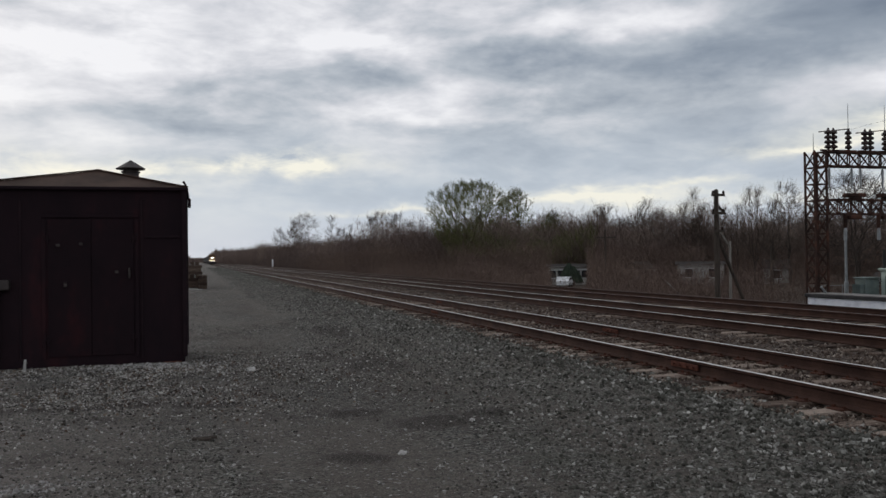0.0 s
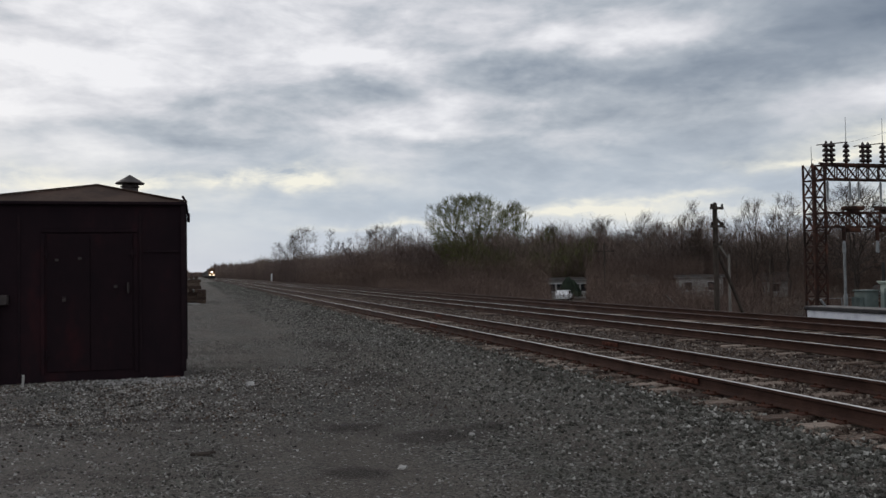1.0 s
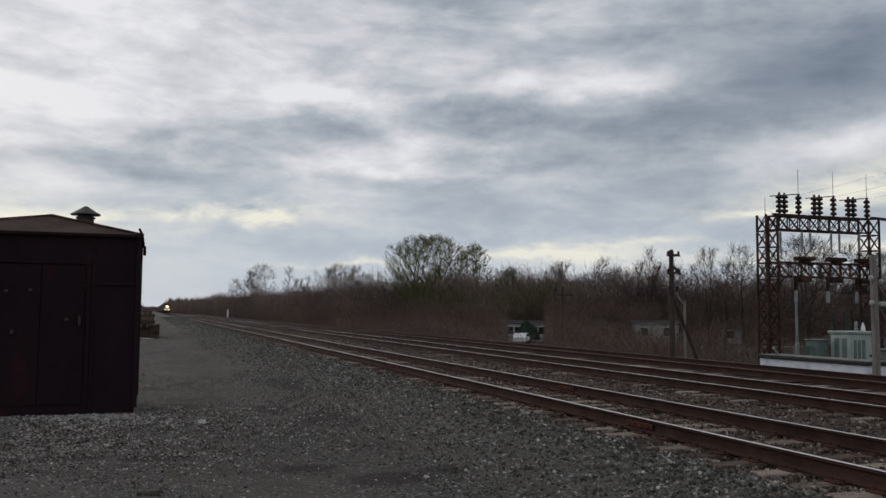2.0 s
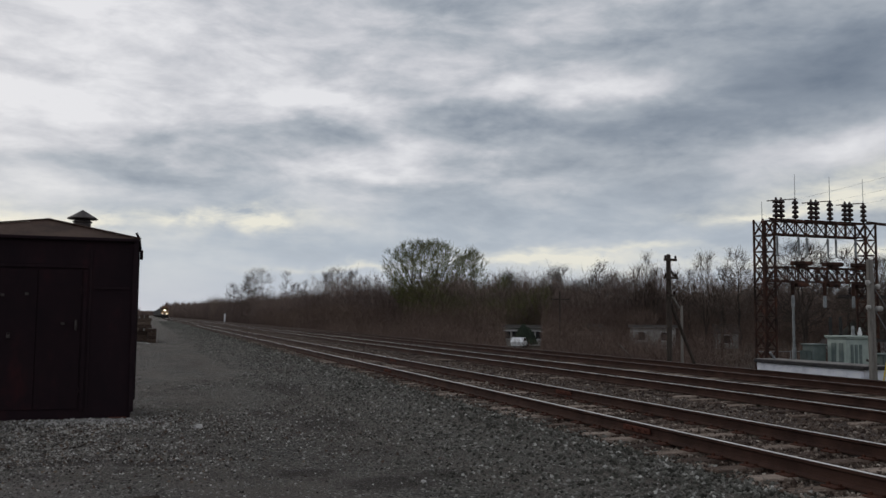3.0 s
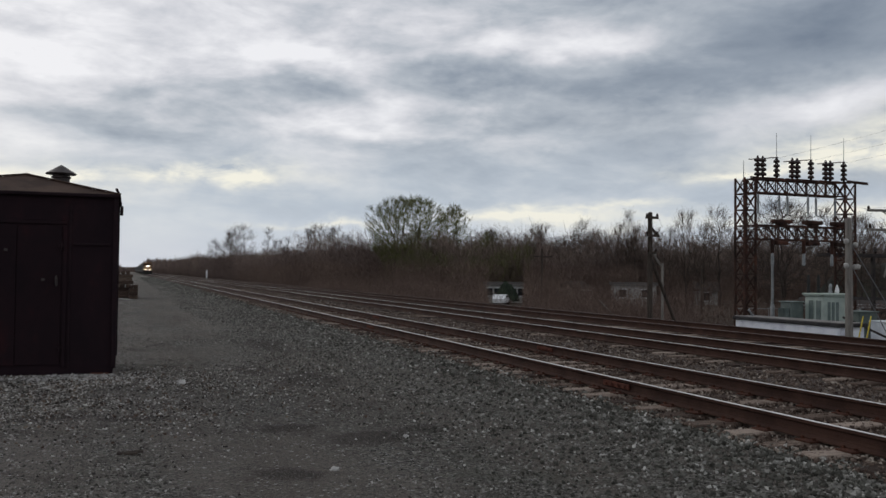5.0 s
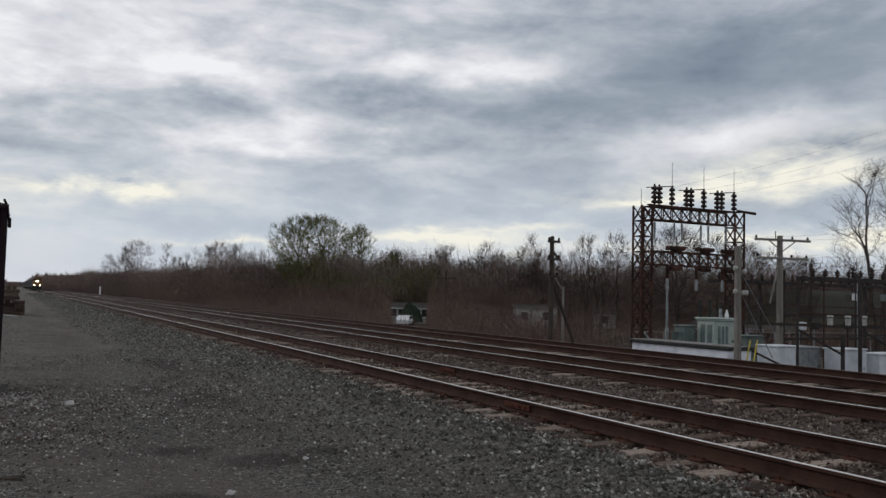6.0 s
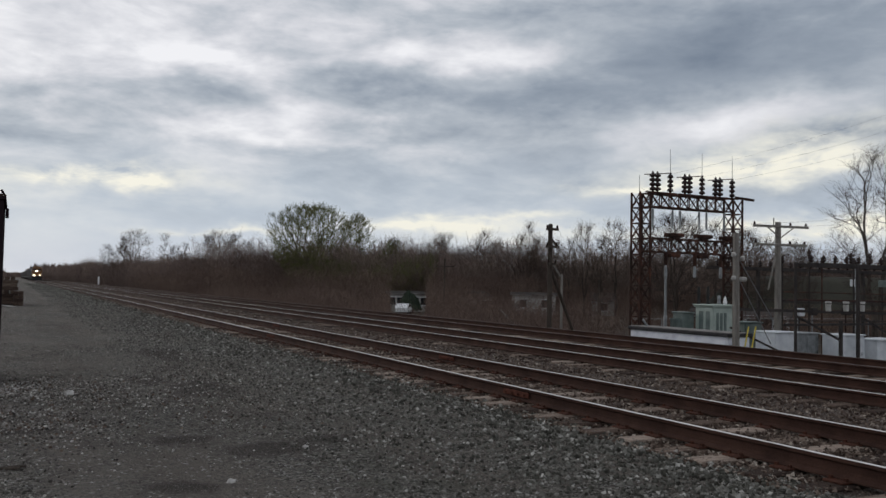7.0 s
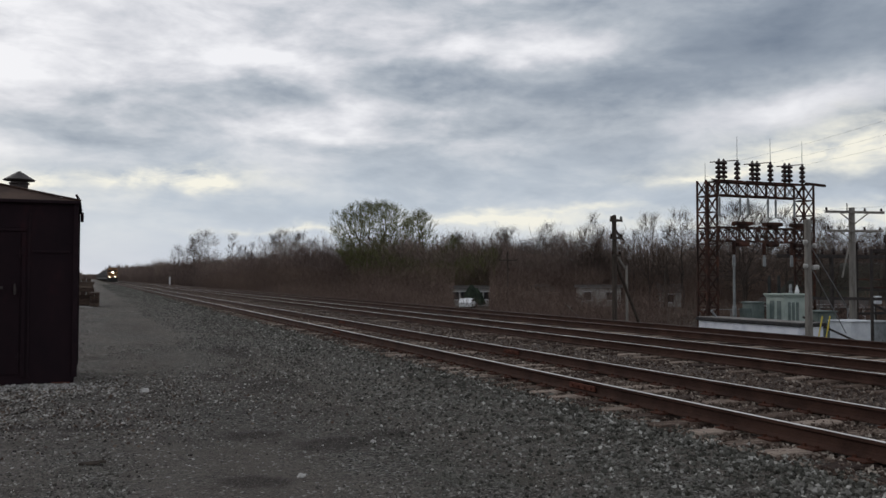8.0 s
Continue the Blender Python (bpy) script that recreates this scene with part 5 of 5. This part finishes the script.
def twigs(name, places, label, seed, length, width, mat="brush", upright=0.35):
    """Many fine twigs in one mesh; places: rows of x, y, z at which they start."""
    rng = np.random.default_rng(seed)
    p = np.array(places)
    n = len(p)
    far = 1 + np.hypot(p[:, 0], p[:, 1]) / 220
    d = np.stack([rng.normal(0, 0.5, n), rng.normal(0, 0.5, n), rng.uniform(-0.3, 1.0, n) + upright], 1)
    d /= np.linalg.norm(d, axis=1)[:, None]
    l = length * rng.uniform(0.5, 1.5, n) * far
    a = rng.uniform(0, 6.28, n)
    side = np.stack([np.cos(a), np.sin(a), rng.normal(0, 0.2, n)], 1) * (width * far * rng.uniform(0.5, 1.3, n))[:, None]
    v = np.empty((n * 3, 3))
    v[0::3], v[1::3], v[2::3] = p - side, p + side, p + d * l[:, None]
    me = bpy.data.meshes.new(name)
    me.vertices.add(n * 3)
    me.vertices.foreach_set("co", v.astype(np.float32).ravel())
    me.loops.add(n * 3)
    me.loops.foreach_set("vertex_index", np.arange(n * 3, dtype=np.int32))
    me.polygons.add(n)
    me.polygons.foreach_set("loop_start", np.arange(0, n * 3, 3, dtype=np.int32))
    me.update(calc_edges=True)
    mats(me, mat)
    return tagged(new(name, me), label, "brush", kind="stuff")


def woods_places(count, seed, u0, u1, front, depth, height, low=0.1):
    """Starts of twigs in the woods, thinning out towards an uneven top."""
    rng = random.Random(seed)
    out = []
    for _ in range(count):
        u = u0 + (u1 - u0) * rng.random()
        x, y = on_edge(u, front + depth * rng.random())
        if 0.425 < x / y < 0.474 and y < 120:
            continue  # the clearing before the house
        lump_ = 0.88 + 0.42 * noise.noise((x * 0.09, y * 0.09, seed)) + 0.34 * noise.noise((x * 0.33, y * 0.33, seed))
        top = height * max(0.3, lump_) * (0.84 if u < 0.32 else (0.96 if u < 0.42 else 0.86))
        z = low + top * rng.random() ** 0.75 * (1.0 + 0.12 * rng.random() ** 3)
        out.append((x, y, ground_z(x, y) + z))
    return out


twigs("woods_twigs", woods_places(460000, 1, 0.0, 1.0, 0, 22, 10.5), "dense fine leafless twigs of the brown woods", 1, 0.9, 0.016)
twigs("undergrowth", woods_places(140000, 2, 0.0, 1.0, 4, 16, 8.8), "dense leafless undergrowth in the woods", 2, 0.9, 0.05)
twigs("scrub", woods_places(140000, 3, 0.3, 1.0, -10, 13, 6.0), "low leafless scrub along the woods", 3, 0.7, 0.011, "bank_brush")
twigs("green_saplings", woods_places(9000, 4, 0.44, 0.56, -3, 10, 8.5, 1.5), "saplings with fresh yellow-green buds", 4, 0.7, 0.018, "willow")


def bank_places(count, seed):
    rng = random.Random(seed)
    out = []
    while len(out) < count:
        y = rng.uniform(26, 135)
        x = rng.uniform(18.5, min(24 + 0.30 * y, 56))
        if (28.5 < x < 48 and y < 42) or (x > 0.74 * y and y < 46) or (0.425 < x / y < 0.474 and 55 < y < 119):
            continue
        h = (0.7 + 3.4 * max(0.0, 0.45 + 1.2 * noise.noise((x * 0.2, y * 0.12, 4)))) * smooth_step(17.5, 23.0, x)
        out.append((x, y, ground_z(x, y) + h * rng.random()))
    return out


def yard_places(count, seed):
    rng = random.Random(seed)
    return [(x, y, LOW + rng.random() * (1.6 + 1.6 * noise.noise((x * 0.3, y * 0.3, 8))))
            for x, y in ((rng.uniform(44, 92), rng.uniform(48, 62)) for _ in range(count))]


twigs("yard_scrub", yard_places(32000, 6), "brown leafless scrub beyond the substation fence", 6, 0.7, 0.013, "bank_brush")
twigs("bank_brush", bank_places(190000, 5), "low brown brush covering the bank beyond the tracks", 5, 0.5, 0.0095, "bank_brush")


def far_woods():
    rng = np.random.default_rng(9)
    g = Geo()
    for k in range(14000):
        left = rng.random() < 0.35
        y = rng.uniform(750, 1500)
        x = rng.uniform(-130, -6) - (y - 750) * 0.01 if left else rng.uniform(16, 130)
        if k > 9000:
            # the line bends away before the woods at its far end
            x, y, left = rng.uniform(-90, 60), rng.uniform(1450, 1650), True
        h = rng.uniform(4, 9) if left else rng.uniform(5, 15)
        w = rng.uniform(0.4, 1.1)
        g.v += [(x - w, y, 0), (x + w, y, 0), (x + w * 0.8, y, h * 0.6), (x + rng.normal(0, 1), y, h)]
        o = 4 * k
        g.f += [(o, o + 1, o + 2), (o, o + 2, o + 3)]
    g.m = [0] * len(g.f)
    tagged(part("far_woods", g, "brush", clean=False), "far leafless woods along the horizon", "woods", kind="stuff")


far_woods()


# ---- houses and car beyond the line ----
def house(x, y, w, d, h, roof, rz, label, windows=3, mat="house"):
    z = ground_z(x, y)
    ho = thing("house", label, "house", (x, y, z), rz)
    part("wall", Geo().prism([(-w / 2, 0), (w / 2, 0), (w / 2, h), (-w / 2, h)], "y", -d / 2, d / 2), mat, ho)
    g = Geo().prism([(-d / 2 - 0.4, h - 0.1), (d / 2 + 0.4, h - 0.1), (0, h + roof)], "x", -w / 2 - 0.3, w / 2 + 0.3)
    part("roof", g, "house_roof", ho)
    for k in range(windows):
        wx = -w / 2 + (k + 0.5) * w / windows
        win = part("window", Geo().box(wx, -d / 2 - 0.02, h * 0.58, 0.9, 0.05, 1.1), "dark_glass", ho)
        part("window_lintel", Geo().box(wx, -d / 2 - 0.03, h * 0.58 + 0.6, 1.1, 0.08, 0.1), "white", win)
        part("window_sill", Geo().box(wx, -d / 2 - 0.03, h * 0.58 - 0.6, 1.1, 0.08, 0.1), "white", win)
    return ho


house(52.8, 118.0, 5.8, 4, 2.7, 0.35, -20, "small pale house between the trees", 5)
house(61.6, 112.5, 3.4, 4, 2.3, 1.0, 25, "pale gabled house in the woods", 2)
house(66.5, 104.5, 6.0, 4, 2.9, 0.35, -30, "long low pale building in the woods", 2)
house(77.5, 103.0, 3.0, 3, 2.2, 1.2, -30, "small pale shed in the woods", 1)
house(58.0, 57.0, 8.0, 5, 1.95, 0.5, -50, "long low white building beyond the substation", 7, "grey_cab")


def build_car(x, y, rz):
    z = ground_z(x, y)
    c = thing("parked_car", "white car parked before a house", "car", (x, y, z), rz)
    body = [(-2.2, 0.35), (2.2, 0.35), (2.25, 0.75), (1.2, 0.95), (0.5, 1.42), (-1.2, 1.45), (-1.9, 1.0), (-2.2, 0.9)]
    part("body", Geo().prism(body, "y", -0.85, 0.85), "white", c)
    part("side_window", Geo().prism([(-1.5, 1.0), (0.75, 1.0), (0.4, 1.36), (-1.1, 1.38)], "y", -0.87, 0.87), "dark_glass", c)
    for sx in (-1.35, 1.35):
        for sy in (-0.8, 0.8):
            part("wheel", Geo().tube((sx, sy - 0.1, 0.33), (sx, sy + 0.1, 0.33), 0.33, n=14), "black", c)


build_car(47.4, 107.0, 58)


def build_conifer(x, y, h, seed):
    rng = random.Random(seed)
    z = ground_z(x, y)
    t = thing("conifer", "dark green conifer beside a house", "tree", (x, y, z))
    part("trunk", Geo().tube((0, 0, -0.2), (0, 0, h * 0.95), 0.16, 0.03, 7), "bark", t)
    g = Geo()
    for k in range(900):
        f = rng.random() ** 0.8
        zz = 0.5 + f * (h - 0.5)
        rr = (1 - f) ** 0.8 * h * 0.46 * rng.uniform(0.2, 1.0) + 0.1
        a = rng.uniform(0, 6.28)
        p = Vector((math.cos(a) * rr, math.sin(a) * rr, zz))
        q = p + Vector((math.cos(a) * 0.5, math.sin(a) * 0.5, -0.35))
        s = Vector((-math.sin(a), math.cos(a), 0)) * 0.18
        g.add([p - s, p + s, q, p + Vector((0, 0, 0.25))], [(0, 1, 2), (0, 2, 3), (1, 3, 2)])
    part("crown", g, "conifer", t, clean=False)




def build_bank():
    """A grassed bank beyond the substation."""
    xs, prof = np.linspace(78, 260, 46), [(-9, LOW - 0.3), (-6, LOW + 0.6), (-1.5, LOW + 5.2), (1.5, LOW + 6.0), (9, LOW + 6.0), (16, LOW - 0.3)]
    g = Geo()
    for i, x in enumerate(xs):
        k = smooth_step(78, 83, x)
        for dy, z in prof:
            yy = 74 - (x - 80) * 0.12 + dy
            g.v.append((x, yy, LOW - 0.3 + (z - LOW + 0.3) * k + 0.25 * noise.noise((x * 0.1, yy * 0.1, 2)) * k))
    n = len(prof)
    g.f = [(i * n + j, i * n + j + 1, i * n + n + j + 1, i * n + n + j) for i in range(len(xs) - 1) for j in range(n - 1)]
    g.m = [0] * len(g.f)
    tagged(part("grass_bank", g, "bank", smooth=True), "dull grass bank beyond the substation", "bank", kind="structure")


build_bank()
build_conifer(50.3, 112.0, 3.0, 1)
build_conifer(51.7, 113.5, 2.5, 2)


# ---- train ----
def wheelset(parent, y):
    tr = part("bogie", Geo().box(0, y, 0.62, 2.2, 2.6, 0.35, bevel=0.05), "black", parent)
    for dy in (-0.9, 0.9):
        for sx in (-0.75, 0.75):
            part("wheel", Geo().tube((sx - 0.07, y + dy, 0.46), (sx + 0.07, y + dy, 0.46), 0.46, n=16), "black", tr)


def build_locomotive():
    """Faces -y; the rail head is its zero height."""
    lo = thing("locomotive", "dark blue and yellow diesel locomotive with lit headlights", "locomotive", (TRACKS[0], 425, RAIL_Z))
    part("frame", Geo().box(0, 11, 1.25, 3.0, 21.6, 0.4, bevel=0.06), "black", lo)
    for y in (3.6, 18.4):
        wheelset(lo, y)
    part("fuel_tank", Geo().box(0, 11, 0.75, 2.6, 5.5, 0.75, bevel=0.2), "black", lo)
    part("pilot", Geo().prism([(-0.12, 0.15), (0.3, 0.15), (0.3, 1.2), (0.0, 1.2)], "x", -1.45, 1.45), "black", lo, "black snowplough pilot")
    part("nose", Geo().prism([(0.35, 1.45), (2.2, 1.45), (2.2, 3.35), (0.75, 3.2), (0.35, 2.95)], "x", -1.25, 1.25), "loco_yellow", lo, "grimy yellow wide nose")
    cab = part("cab", Geo().prism([(-1.52, 1.45), (1.52, 1.45), (1.52, 3.7), (1.15, 4.35), (0.5, 4.6), (-0.5, 4.6), (-1.15, 4.35), (-1.52, 3.7)], "y", 2.0, 5.0), "loco_yellow", lo, "grimy yellow cab")
    for x in (-0.75, 0.75):
        part("windscreen", Geo().box(x, 1.985, 3.55, 0.95, 0.05, 0.6, bevel=0.02), "dark_glass", cab)
    part("number_board", Geo().box(0, 1.97, 4.12, 0.9, 0.06, 0.22, bevel=0.02), "black", cab)
    for x in (-1.53, 1.53):
        part("side_window", Geo().box(x, 3.4, 3.5, 0.04, 1.5, 0.65, bevel=0.02), "dark_glass", cab)
    part("hood", Geo().prism([(-1.1, 1.45), (1.1, 1.45), (1.1, 4.1), (0.7, 4.5), (-0.7, 4.5), (-1.1, 4.1)], "y", 5.0, 21.4), "loco_dark", lo, "dark blue engine hood")
    part("radiator", Geo().box(0, 19.3, 4.3, 2.9, 3.6, 0.5, bevel=0.08), "loco_dark", lo)
    part("anticlimber", Geo().box(0, 0.2, 1.5, 2.9, 0.3, 0.25, bevel=0.04), "black", lo)
    part("coupler", Geo().box(0, -0.3, 0.95, 0.3, 0.7, 0.3, bevel=0.05), "black", lo)
    for x in (-1.35, 1.35):
        part("handrail", Geo().tube((x, 0.3, 1.5), (x, 0.3, 2.6), 0.025).tube((x, 0.3, 2.6), (x, 2.0, 2.6), 0.025), "white", lo)
    for x, z, nm, r in ((-0.16, 3.08, "headlight", 0.15), (0.16, 3.08, "headlight", 0.15)):
        part(nm, Geo().tube((x, 0.30, z), (x, 0.60, z), r, n=14), "lamp", lo, "lit headlight")
    for x in (-0.80, 0.80):
        part("ditch_light", Geo().tube((x, -0.02, 1.72), (x, 0.15, 1.72), 0.13, n=14), "lamp_amber", lo, "lit ditch light")
    return lo


def build_wagon():
    w = thing("covered_wagon", "dusty grey covered goods wagon", "wagon", (TRACKS[0], 450, RAIL_Z), group="wagons of the train")
    part("underframe", Geo().box(0, 9, 1.15, 2.9, 17.6, 0.3, bevel=0.05), "black", w)
    for y in (2.6, 15.4):
        wheelset(w, y)
    part("body", Geo().prism([(-1.55, 1.3), (1.55, 1.3), (1.6, 2.6), (1.55, 4.1), (0.9, 4.55), (-0.9, 4.55), (-1.55, 4.1), (-1.6, 2.6)], "y", 0.35, 17.65), "car_grey", w)
    for k in range(9):
        part("side_rib", Geo().box(-1.6, 1.2 + 1.95 * k, 2.7, 0.07, 0.12, 2.6), "car_grey", w)
    part("roof_walk", Geo().box(0, 9, 4.62, 0.9, 16.5, 0.08), "black", w)
    return w


LOCO = build_locomotive()
WAGONS = [build_wagon()]
for k in range(23):
    WAGONS.append(copy_thing(WAGONS[0], pose(TRACKS[0], 450 + 18.3 * (k + 1), RAIL_Z)))


def motions():
    speed, start = 16.5, 420.0
    def rows(off):
        return [(t, pose(TRACKS[0], start + off - speed * t, RAIL_Z)) for t in (0.0, 2.0, 4.0, 6.0, 8.0)]
    walk(LOCO, rows(0))
    for k, w in enumerate(WAGONS):
        walk(w, rows(22.6 + 18.3 * k))


motions()
